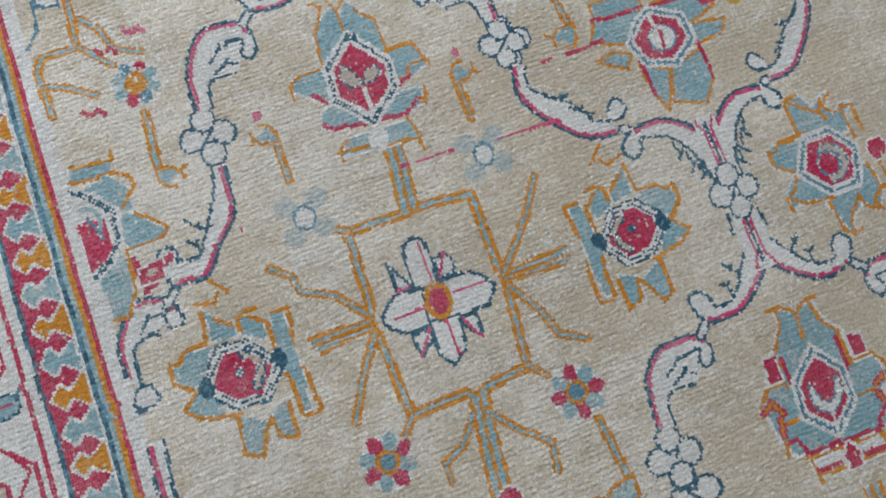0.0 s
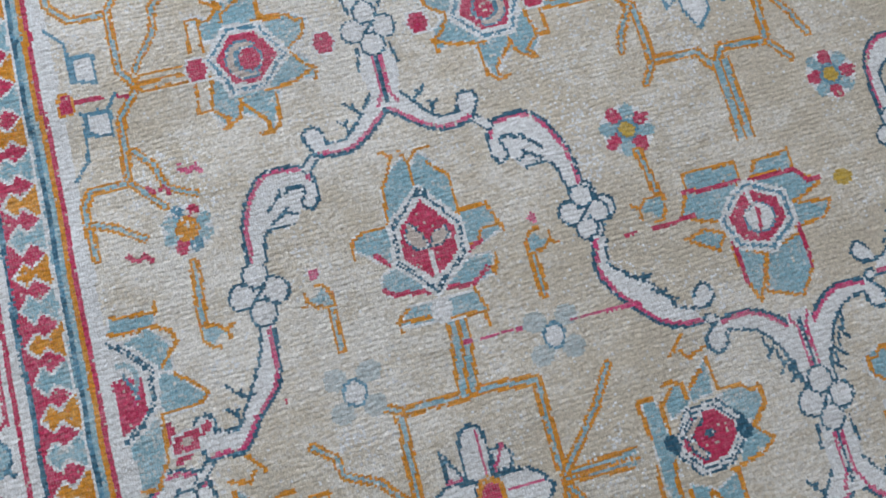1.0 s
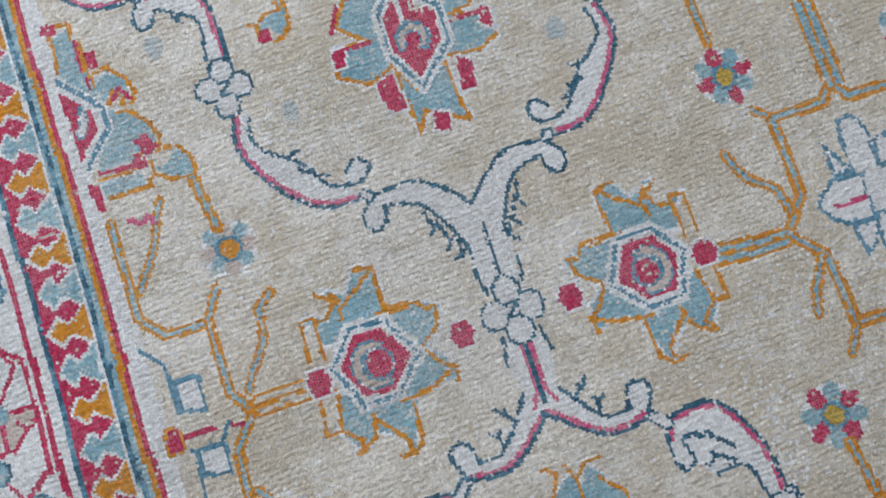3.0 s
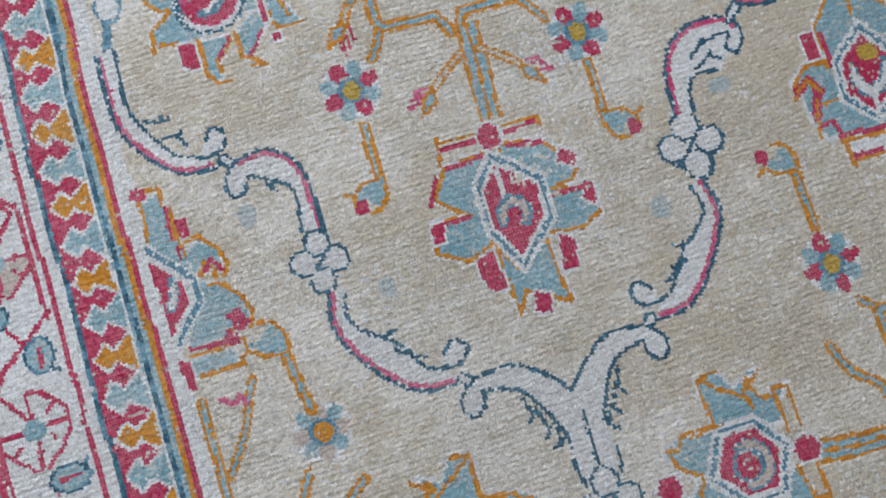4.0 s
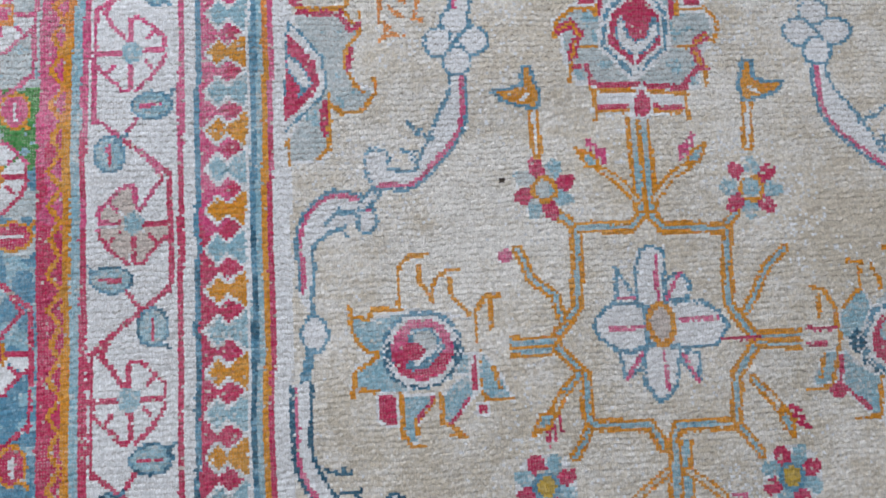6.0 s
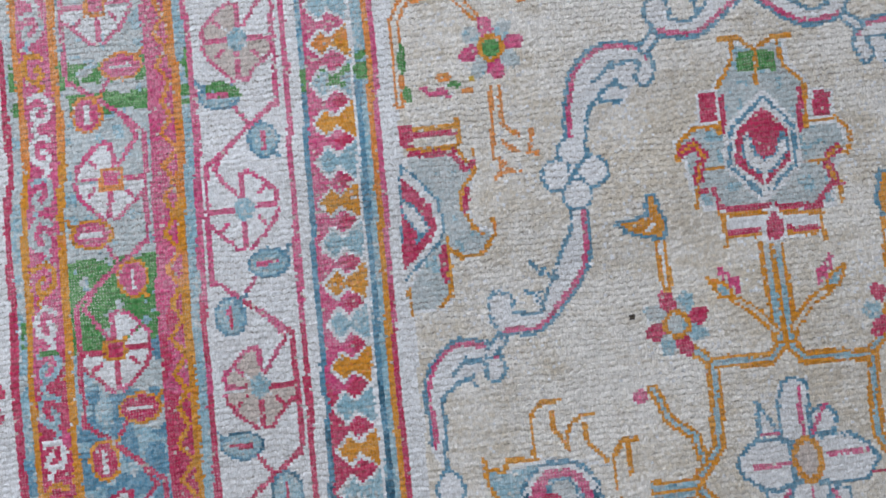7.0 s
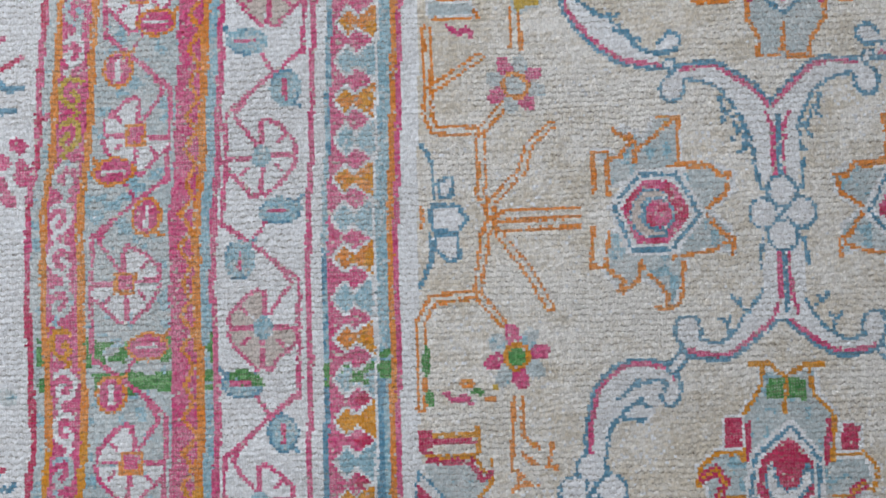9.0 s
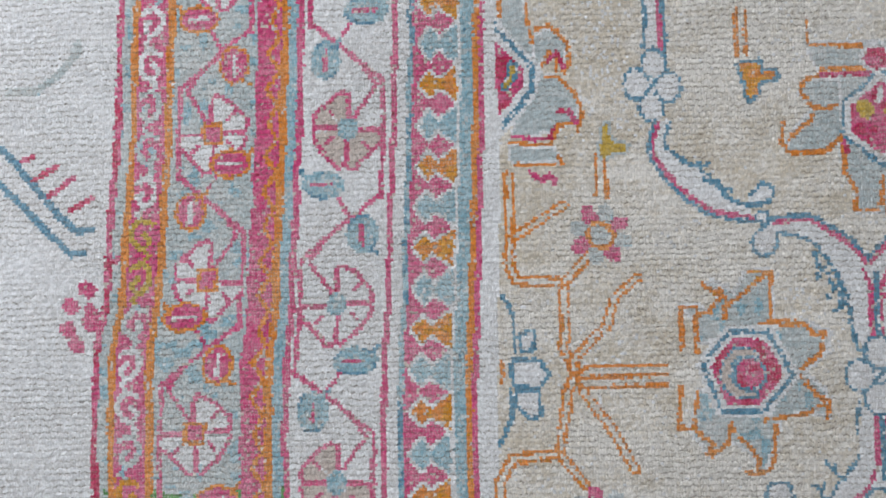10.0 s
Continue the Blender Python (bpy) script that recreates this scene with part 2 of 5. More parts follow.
class Pen:
    """Draws in millimetres in a motif's own axes: origin in metres, mirrored by sx and sy, turned by rot degrees."""

    def __init__(self, ox, oy, sx=1.0, sy=1.0, rot=0.0, border=False, bend=None, clip=0.011, rise=None):
        self.o, self.s, self.border, self.bend, self.clip, self.rise = (ox, oy), (sx, sy), border, bend, clip, rise
        self.c, self.n = math.cos(radians(rot)), math.sin(radians(rot))

    def at(self, p):
        x, y = p[0] * self.s[0], p[1] * self.s[1]
        if self.bend:
            x = self.bend(x)
        if self.rise:
            y = float(np.interp(y, *self.rise))
        return (self.o[0] + (x * self.c - y * self.n) / 1000, self.o[1] + (x * self.n + y * self.c) / 1000)

    def window(self, pts, pad):
        xs, ys = [p[0] for p in pts], [p[1] for p in pts]
        pad += 0.006
        i0, i1 = int((min(xs) - pad - X0) / CX), int((max(xs) + pad - X0) / CX) + 1
        j0, j1 = int((min(ys) - pad - Y0) / CY), int((max(ys) + pad - Y0) / CY) + 1
        if self.border:
            i0, i1 = i0 - 8, i1 + 18
        i0, i1, j0, j1 = max(i0, 0), min(i1, NX), max(j0, 0), min(j1, NY)
        if i0 >= i1 or j0 >= j1:
            return None
        return slice(j0, j1), slice(i0, i1)

    def put(self, w, mask, name):
        if not self.border:
            mask = mask & (U[w] > self.clip)
        dye[w][mask] = DYE[name]
        owner[w][mask] = current

    def xs(self, w):
        return (U if self.border else SX)[w]

    def inside(self, pts, w):
        x, y = self.xs(w), SY[w]
        m = np.zeros(x.shape, bool)
        for (ax, ay), (bx, by) in zip(pts, pts[1:] + pts[:1]):
            if ay != by:
                m ^= ((ay > y) != (by > y)) & (x < (bx - ax) * (y - ay) / (by - ay) + ax)
        return m

    def near(self, pts, w):
        x, y = self.xs(w), SY[w]
        d = np.full(x.shape, 9.0)
        for (ax, ay), (bx, by) in zip(pts, pts[1:]):
            vx, vy = bx - ax, by - ay
            t = np.clip(((x - ax) * vx + (y - ay) * vy) / (vx * vx + vy * vy + 1e-12), 0, 1)
            d = np.minimum(d, (x - ax - t * vx) ** 2 + (y - ay - t * vy) ** 2)
        return np.sqrt(d)

    def fill(self, pts, name, halo=None, grow=4):
        p = [self.at(q) for q in pts]
        w = self.window(p, grow / 1000)
        if w is None:
            return
        m = self.inside(p, w)
        if halo:
            self.put(w, m | (self.near(p + p[:1], w) < grow / 1000), halo)
        self.put(w, m, name)

    def line(self, pts, width, name, closed=False, within=None):
        p = [self.at(q) for q in pts]
        if closed:
            p = p + p[:1]
        width = max(width, 4.0)
        w = self.window(p, width / 1000)
        if w is None:
            return
        m = self.near(p, w) < width / 2000
        if within:
            m &= self.inside([self.at(q) for q in within], w)
        self.put(w, m, name)

    def dot(self, x, y, rx, ry, name, rot=0, halo=None):
        c, s = math.cos(radians(rot)), math.sin(radians(rot))
        ring = [(x + rx * math.cos(a) * c - ry * math.sin(a) * s, y + rx * math.cos(a) * s + ry * math.sin(a) * c)
                for a in (i * math.tau / 16 for i in range(16))]
        self.fill(ring, name, halo, 3.5)
        return ring

    def twin(self, pts, width=13.5, edge="gold", core="pale"):
        """A stem: two coloured lines with a lighter one between."""
        width = max(width, 10)
        self.line(pts, width, edge)
        self.line(pts, width * 0.34, core)

    def outlined(self, pts, name, edge="gold", width=4, halo=None):
        self.fill(pts, name, halo, 5)
        self.line(pts, width, edge, closed=True)


def curve(pts, n=4):
    """A smooth line through the points."""
    p = [pts[0]] + list(pts) + [pts[-1]]
    out = []
    for a, b, c, d in zip(p, p[1:], p[2:], p[3:]):
        for i in range(n):
            t = i / n
            out.append(tuple(0.5 * (2 * b[k] + (c[k] - a[k]) * t + (2 * a[k] - 5 * b[k] + 4 * c[k] - d[k]) * t * t
                                    + (3 * b[k] - a[k] - 3 * c[k] + d[k]) * t ** 3) for k in (0, 1)))
    return out + [pts[-1]]


# ---- motifs of the field ----
def scroll(pen, outer, inner, curl, spikes, edge="blue", inlay="pink", label=""):
    """One white scroll of the vine: a curved band with a dark outline, a red inlay along its back and a curled end."""
    begin("vine_scroll", label)
    outer, inner, curl = curve(outer), curve(inner), curve(curl)
    body = outer + inner[::-1]
    pen.fill(body, "white", "white", 2)
    pen.fill(curl, "white")
    for s in spikes:
        pen.line(s, 4.0, edge)
        mid = s[len(s) // 2]
        pen.line([mid, (mid[0] + 4, mid[1] + 5)], 3.2, edge)
    pen.line(inner, 3.8, edge)
    if inlay:
        pen.line(outer, 13.5, inlay, within=body)
    pen.line(outer, 4.2, edge)
    pen.line(curl, 4.0, edge)


def knot_link(pen, a, b, edge="blue"):
    begin("vine_link")
    pen.line([a, b], 13, edge)
    pen.line([a, b], 6, "white")


def quatrefoil(pen, x, y, r=14.2, edge="blue", rot=0, tall=1.06):
    """Four white discs in a lozenge where two scrolls meet."""
    begin("quatrefoil", "white four-lobed knot outlined in blue")
    c, s = math.cos(radians(rot)), math.sin(radians(rot))
    spots = [(0, 1.42 * r * tall), (0, -1.42 * r * tall), (1.3 * r, 0), (-1.3 * r, 0)]
    spots = [(x + a * c - b * s, y + a * s + b * c) for a, b in spots]
    for p in spots:
        pen.dot(p[0], p[1], r + 1.8, r * 1.05 + 1.8, edge)
    for p in spots:
        pen.dot(p[0], p[1], r - 1.6, r * 1.05 - 1.6, "white")
    pen.dot(x, y, 6, 6, "white")
    pen.line([(x - 5, y - 5), (x + 5, y + 5)], 3.2, edge)


def upper_quarter(pen, edge="blue", inlay="pink", hub=True, half=False):
    """Vine from the waist of an ogee up to its tip (drawn for the side where x is negative); half: from its quatrefoil on."""
    if hub and not half:
        begin("vine_knot")
        ring = [(-358, 23), (-345, 21), (-338, 4), (-346, -9), (-359, -8), (-367, 8)]
        pen.line([(-357, -12), (-364, -44)], 10, edge)
        pen.fill(ring, "white", edge, 3.4)
    if not half:
        scroll(pen, [(-369, 51), (-366, 113), (-336, 147), (-299, 144), (-284, 129)],
               [(-354, 25), (-352, 86), (-343, 100), (-320, 112)], [(-288, 134), (-281, 116), (-291, 105), (-301, 112), (-303, 126), (-318, 127)],
               [[(-336, 115), (-326, 126), (-316, 128)], [(-332, 107), (-320, 109), (-314, 102)]], edge, inlay)
        knot_link(pen, (-297, 134), (-282, 147), edge)
        scroll(pen, [(-284, 149), (-262, 148), (-238, 148), (-216, 168), (-186, 208), (-182, 260)],
               [(-267, 169), (-240, 166), (-230, 182), (-216, 212), (-199, 246), (-198, 273)], [(-282, 149), (-291, 167), (-289, 186), (-276, 191), (-266, 182), (-268, 168)],
               [[(-235, 167), (-239, 182), (-250, 189)], [(-218, 199), (-233, 204), (-243, 216)]], edge, inlay)
    quatrefoil(pen, -189, 300, edge=edge)
    scroll(pen, [(-194, 334), (-187, 391), (-154, 425), (-110, 422), (-102, 411)],
           [(-174, 332), (-170, 360), (-159, 370), (-135, 368)], [(-104, 415), (-100, 396), (-111, 381), (-120, 390), (-114, 405), (-131, 406)],
           [[(-160, 389), (-145, 401), (-130, 405)], [(-157, 376), (-141, 386), (-130, 380)]], edge, inlay)
    knot_link(pen, (-107, 419), (-94, 431), edge)
    scroll(pen, [(-94, 432), (-80, 427), (-44, 429), (4, 469)],
           [(-80, 445), (-59, 442), (-41, 457), (-24, 481), (-10, 502), (-4, 532)], [(-93, 432), (-102, 451), (-100, 465), (-86, 467), (-79, 456), (-80, 444)],
           [[(-50, 449), (-52, 461), (-59, 466)], [(-31, 472), (-41, 480), (-47, 489)]], edge, inlay)


def lower_quarter(pen, edge="navy", inlay="pink", tail=None, half=False):
    """Vine from the waist of an ogee down to its foot (drawn for the side where x is negative); half: from its quatrefoil on."""
    if not half:
        scroll(pen, [(-371, -44), (-368, -126), (-326, -186), (-282, -192)], [(-351, -42), (-355, -102), (-343, -132), (-320, -167), (-296, -177)],
               [(-296, -178), (-282, -179), (-268, -171), (-267, -155), (-277, -151), (-284, -161)],
               [[(-342, -125), (-327, -130), (-316, -129)], [(-328, -146), (-312, -149), (-305, -160)]], edge, inlay)
        knot_link(pen, (-274, -187), (-264, -197), edge)
        scroll(pen, [(-263, -193), (-230, -188), (-199, -218), (-194, -290)], [(-254, -210), (-228, -224), (-213, -243), (-217, -281)],
               [(-264, -194), (-278, -209), (-276, -227), (-264, -227), (-253, -211)], [[(-238, -218), (-235, -230), (-231, -234)]], edge, inlay)
    quatrefoil(pen, -208, -316, 13.0, edge, rot=-6)
    scroll(pen, [(-208, -348), (-212, -397), (-161, -464), (-110, -476)], [(-192, -353), (-196, -384), (-158, -417), (-138, -447), (-121, -456)],
           [(-120, -456), (-100, -456), (-91, -442), (-102, -431), (-115, -443)],
           [[(-183, -400), (-168, -409), (-155, -406)], [(-160, -424), (-148, -432), (-134, -440)]], edge, inlay)
    knot_link(pen, (-104, -471), (-96, -480), edge)
    scroll(pen, [(-94, -476), (-56, -473), (-25, -490), (0, -516)], [(-88, -490), (-55, -499), (-36, -522), (-21, -559), (-17, -592)],
           [(-96, -478), (-113, -494), (-107, -512), (-91, -507), (-88, -491)],
           [[(-52, -509), (-47, -528), (-52, -534)], [(-41, -528), (-35, -546), (-41, -553)], [(-29, -548), (-28, -563), (-35, -566)]], edge, tail)


def tip_stem(x, y, up, edge="blue", inlay="pink"):
    """The doubled stem between a cluster on the axis and the fork of the vine."""
    begin("vine_stem")
    pen = Pen(x, y)
    pen.fill([(-16, 18 * up), (16, 18 * up), (22, 60 * up), (13, 105 * up), (-13, 105 * up), (-22, 60 * up)], "white")
    for s in (-1, 1):
        if inlay:
            pen.line([(5 * s, 30 * up), (5 * s, 84 * up), (12 * s, 100 * up)], 4, inlay)
        pen.line([(20 * s, 24 * up), (24 * s, 52 * up)], 4, edge)
    pen.line([(0, 30 * up), (0, 96 * up)], 4.5, edge)


def cross_flower(pen, edge="blue", heart="gold", core="blush", full=True):
    me = begin("cross_flower", "white four-petalled flower outlined in blue")
    pen.dot(0, 0, 40, 44, "white")
    petals = [[(-23, 19), (-21, 59), (-16, 75), (-4, 79), (7, 74), (9, 58), (6, 18)],
              [(-16, 20), (-48, 22), (-64, 10), (-70, -2), (-63, -14), (-46, -25), (-18, -25)],
              [(5, 21), (43, 20), (60, 9), (70, -6), (56, -25), (15, -27), (1, -25)],
              [(-18, -22), (-21, -60), (-7, -79), (11, -64), (18, -24)]]
    for q in ([(-24, 26), (-43, 59), (-43, 26)], [(8, 23), (11, 46), (25, 51), (34, 39), (28, 23)],
              [(-20, -28), (-44, -29), (-40, -55), (-22, -42)], [(18, -30), (37, -32), (34, -60), (19, -40)]):
        begin("small_petal", under=me)
        pen.outlined(q, "white", edge, 4)
        if full:
            pen.line([q[0], q[2]], 2.6, "pink")
    for q, (a, b) in zip(petals, (((0, 22), (0, 70)), ((-18, -3), (-55, -4)), ((20, 2), (60, 2)), ((0, -26), (2, -68)))):
        begin("petal", under=me)
        pen.outlined(q, "white", edge, 4.2)
        if full or a[0] < -9:
            pen.line([a, b], 2.8, "pink")
    begin("flower_heart", under=me)
    pen.dot(0, -1, 17, 24, heart)
    pen.dot(0, -1, 11, 17, core)


SQUARE = (([(-11, 111), (-21, 100), (-80, 101), (-84, 19), (-108, -9)], [(-110, -17), (-82, -46), (-80, -97), (-20, -100), (-9, -122)],
           [(-2, 111), (9, 97), (76, 94), (70, 17), (96, -21)], [(95, -28), (74, -54), (69, -103), (9, -103), (-1, -122)]),
          ([(-153, -5), (-108, -9)], [(-154, -15), (-111, -17)], [(-154, -24), (-115, -26)], [(98, -15), (142, -16)], [(97, -22), (142, -25)], [(97, -29), (141, -33)]),
          ([(-100, 6), (-106, 33), (-129, 50), (-142, 81)], [(88, 8), (98, 23), (118, 57), (134, 70)], [(-88, -46), (-106, -66), (-114, -82)], [(90, -60), (104, -76), (126, -106)],
           [(-82, -101), (-97, -126)], [(71, -106), (93, -135)], [(-84, 106), (-96, 115)], [(77, 99), (87, 108)]))
SQUARE_LOW = (([(4, 113), (-6, 113), (-73, 114), (-78, 21), (-86, 4)], [(-82, -5), (-75, -115), (-6, -114), (2, -124)],
               [(13, 114), (82, 108), (81, 14), (86, 0)], [(84, -8), (71, -111), (18, -116), (6, -124)]),
              ([(-158, 10), (-84, 7)], [(-155, 0), (-84, 0)], [(-151, -11), (-82, -6)], [(84, 4), (167, 7)], [(86, -2), (167, -4)], [(84, -7), (163, -13)]),
              ([(-87, 14), (-114, 47), (-150, 65), (-152, 84), (-174, 102)], [(88, 6), (137, 60), (164, 102)], [(-84, -11), (-117, -61), (-138, -100)], [(86, -13), (112, -56), (122, -88), (151, -106)],
               [(-75, -115), (-90, -133)], [(72, -110), (90, -127)], [(-73, 114), (-86, 122)]))


def square_frame(pen, edge="gold", core="pale", plan=SQUARE):
    frames, arms, stalks = plan
    begin("stepped_frame", "gold double-line frame around the cross flower")
    for q in frames:
        pen.twin(q, 13.5, edge, core)
    for a, b in zip(arms[::3], arms[2::3]):
        pen.fill([a[0], a[1], b[1], b[0]], core)
    for q in arms:
        pen.line(q, 4.4, edge)
    for q in stalks:
        begin("bud_spray")
        pen.twin(q, 11, edge, core)


def centre_stem(pen, pts, edge="gold", core="pale"):
    begin("centre_stem", "gold and blue striped flower stem")
    (ax, ay), (bx, by) = pts
    pen.fill([(ax - 12, ay), (ax + 12, ay), (bx + 12, by), (bx - 12, by)], core)
    for d in (-11, 0, 11):
        pen.line([(ax + d, ay), (bx + d, by)], 4.2, edge)


def bud(pen, pts, edge="gold", tip="pink", turn=-0.25):
    """A thin bent stalk with a little spray at its end."""
    begin("bud_spray")
    pen.twin(pts, 8, edge, "field")
    (x, y), (px, py) = pts[-1], pts[-2]
    a = math.atan2(y - py, x - px) + turn
    c, q = math.cos(a), math.sin(a)
    pen.outlined([(x, y), (x + 12 * c - 7 * q, y + 12 * q + 7 * c), (x + 32 * c, y + 32 * q), (x + 12 * c + 7 * q, y + 12 * q - 7 * c)], "pale", edge, 3.2)
    for d in (2, 11, 20):
        pen.line([(x + d * c - 9 * q, y + d * q + 9 * c), (x + (d + 9) * c - 17 * q, y + (d + 9) * q + 17 * c)], 5, tip)


def rosette(x, y, petals=("crimson", "pale"), heart="yellow", ring="blue", r=31, turn=22, halo="white", count=8):
    me = begin("rosette", "eight-petalled rosette in red and pale blue")
    pen = Pen(x, y, rot=turn)
    if halo:
        pen.dot(0, 0, r + 1, r + 1, halo)
    for i in range(count):
        a = 360 / count * i
        c, s = math.cos(radians(a)), math.sin(radians(a))
        begin("petal", under=me)
        pen.dot(c * r * 0.68, s * r * 0.68, r * 0.40, r * 0.27, petals[i % len(petals)], rot=a)
    begin("flower_heart", under=me)
    pen.dot(0, 0, 14, 14.5, ring)
    pen.dot(0, 0, 9.5, 10, heart)


def tulip(pen, head="gold", edge="blue", stem=None, tip=None):
    """A nodding tulip on a straight doubled stalk; the stalk ends at the origin."""
    begin("tulip", "small nodding tulip on a gold stalk")
    if stem:
        pen.twin([(0, 0), stem], 12, "gold", "pale" if head == "pale" else "white")
    if head == "gold":
        pen.outlined([(4, 0), (8, 18), (2, 34), (0, 46), (-10, 44), (-10, 26), (-22, 22), (-42, 20), (-32, 10), (-14, 4)], head, edge, 3.2)
        pen.line([(-12, 10), (-4, 16)], 4, "white")
        return
    pen.fill([(4, 2), (-10, 4), (-26, 10), (-34, 20), (-20, 20), (-12, 30), (-2, 32), (4, 20)], head)
    for q in ([(2, 0), (-22, 4), (-34, 14), (-44, 8)], [(-34, 16), (-36, 28)], [(6, 2), (4, 22), (-6, 36), (-18, 38)]):
        pen.line(q, 4.2, edge)
    if tip:
        pen.dot(tip[1], tip[2], 8, 10, tip[0])


def hexagon(pen, pts, inner="crimson", edge="blue"):
    """The jewel at the heart of a palmette: nested outlines round a red field with a pale hooked figure."""
    cx = sum(p[0] for p in pts) / len(pts)
    cy = sum(p[1] for p in pts) / len(pts)

    def shrunk(k):
        return [(cx + (x - cx) * k, cy + (y - cy) * k) for x, y in pts]
    begin("jewel", under=current)
    pen.fill(shrunk(1.03), edge, "white", 4.5)
    pen.fill(shrunk(0.91), "white")
    pen.fill(shrunk(0.80), inner)
    return shrunk


def palmette_up(x, y, sx=1, sy=1, body="pale", edge="gold", jewel="blue", red="crimson", top="pale", squares=True):
    """Tall palmette seen from the side, growing upwards from a footed base."""
    me = begin("palmette", "upright palmette with a red hexagonal heart and pale blue petals")
    pen = Pen(x, y, sx, sy)
    shape = [(-18, 106), (4, 95), (30, 102), (31, 80), (49, 57), (46, 16), (76, 14), (82, -11), (62, -33), (60, -65), (-65, -57), (-76, -32), (-77, -10), (-84, 9), (-64, 25), (-46, 25), (-40, 62), (-21, 85)]
    pen.fill(shape, body, "white", 5)
    pen.fill([(-14, 95), (5, 96), (22, 92), (21, 73), (-16, 76)], top)
    for q in ([(1, 63), (5, 97)], [(-30, 110), (-13, 110), (5, 96), (22, 107), (40, 107)], [(-18, 109), (-21, 87), (-40, 61), (-42, 16)],
              [(26, 103), (30, 78), (47, 58), (46, 14)], [(47, 19), (76, 19), (88, 2), (82, -19), (75, -13)], [(-42, 23), (-66, 24), (-83, 9), (-87, -7)],
              [(-61, -20), (-42, -20)], [(39, -23), (63, -24)], [(-71, -38), (-75, -56)], [(71, -45), (70, -63)]):
        pen.line(q, 4.2, edge)
    if squares:
        for q in ([(-58, 57), (-42, 57), (-43, 29), (-59, 29)], [(55, 49), (72, 46), (71, 22), (54, 23)]):
            pen.fill(q, red, "white", 3)
        pen.line([(-35, 51), (-36, 17)], 6, red)
        pen.line([(42, 52), (39, 12)], 6, red)
    for q in ([(-82, 0), (-68, 8), (-59, -7)], [(-65, -14), (-70, -30)], [(75, -11), (64, -18)], [(61, -28), (66, -42)]):
        pen.line(q, 10, red)
        pen.line(q, 3, edge)
    for q in ([(-69, -42), (-57, -39), (-50, -61)], [(75, -48), (60, -47), (41, -69)]):
        pen.line(q, 5, red)
    shrunk = hexagon(pen, [(6, 50), (33, 15), (31, -24), (-6, -53), (-37, -20), (-31, 19)], red, jewel)
    pen.fill([(-20, -5), (-14, 10), (-10, -11), (-1, -18), (11, -13), (20, 8), (23, -8), (9, -24), (-3, -29), (-15, -20)], "white", jewel, 2.6)
    pen.line([(-2, -28), (-5, -50)], 4.5, "white")
    begin("foot", under=me)
    pen.fill([(-54, -60), (48, -68), (45, -98), (-55, -90)], "white")
    for q in ([(-53, -59), (48, -67)], [(-50, -83), (-16, -85)], [(10, -86), (40, -88)]):
        pen.line(q, 6, red)
    for q in ([(-54, -65), (47, -73)], [(-50, -88), (-16, -90)], [(9, -91), (39, -93)], [(-51, -67), (-49, -98)], [(45, -73), (48, -101)]):
        pen.line(q, 4.6, edge)
    pen.fill([(1, -67), (10, -79), (7, -95), (-9, -95), (-8, -78)], red, "white", 4)


def palmette_down(x, y, sx=1, sy=1, edge="gold", jewel="blue", red="crimson"):
    """Broad palmette that hangs from the centre stem, with a long red lozenge."""
    begin("palmette", "hanging palmette with a long red lozenge and blue petals")
    pen = Pen(x, y, sx, sy)
    for q, c in (([(-55, 59), (-13, 65), (-31, -30), (-58, -40), (-89, -25), (-82, 9), (-44, 4), (-73, 31)], "pale"),
                 ([(4, 70), (53, 58), (78, 23), (69, 13), (46, 8), (88, -5), (86, -29), (64, -40), (28, -36), (2, -40)], "pale"),
                 ([(-29, -34), (-13, -59), (23, -34), (29, -108), (-12, -84), (-25, -106)], "pale")):
        pen.outlined(q, c, edge, 4.2, "white")
    for q in ([(-53, -42), (-33, -36), (-28, -79), (-48, -75)], [(38, -39), (52, -49), (49, -75), (32, -79)], [(-4, -89), (12, -96), (6, -113), (-11, -110)],
              [(-86, 7), (-74, 7), (-77, -13), (-89, -13)], [(80, 7), (90, 1), (86, -19), (73, -12)], [(68, 48), (82, 34), (76, 24), (60, 34)]):
        pen.fill(q, red, "white", 3)
    for q in ([(-55, 79), (-6, 80)], [(15, 80), (50, 80)], [(-52, 58), (-14, 62)], [(14, 64), (50, 59)], [(-77, 6), (-45, 3)], [(43, 1), (77, 0)], [(-66, 53), (-80, 27)]):
        pen.line(q, 5.5, red)
    for q in ([(-56, 87), (-3, 87)], [(-54, 93), (-58, 63)], [(17, 86), (54, 86), (55, 74)]):
        pen.line(q, 4, edge)
    hexagon(pen, [(-6, 60), (38, 22), (37, -20), (-7, -61), (-30, -18), (-30, 30)], red, jewel)
    pen.line([(-3, 44), (-5, 14)], 5.5, "white")
    pen.line(curve([(-14, -12), (-12, 2), (-2, 9), (9, 6), (14, -4), (10, -16)]), 11.5, "blue")
    pen.line(curve([(-13, -10), (-10, 2), (-2, 8), (9, 5), (13, -4), (10, -14)]), 5, "blush")
    pen.dot(-1, 80, 12, 14, red, halo="white")


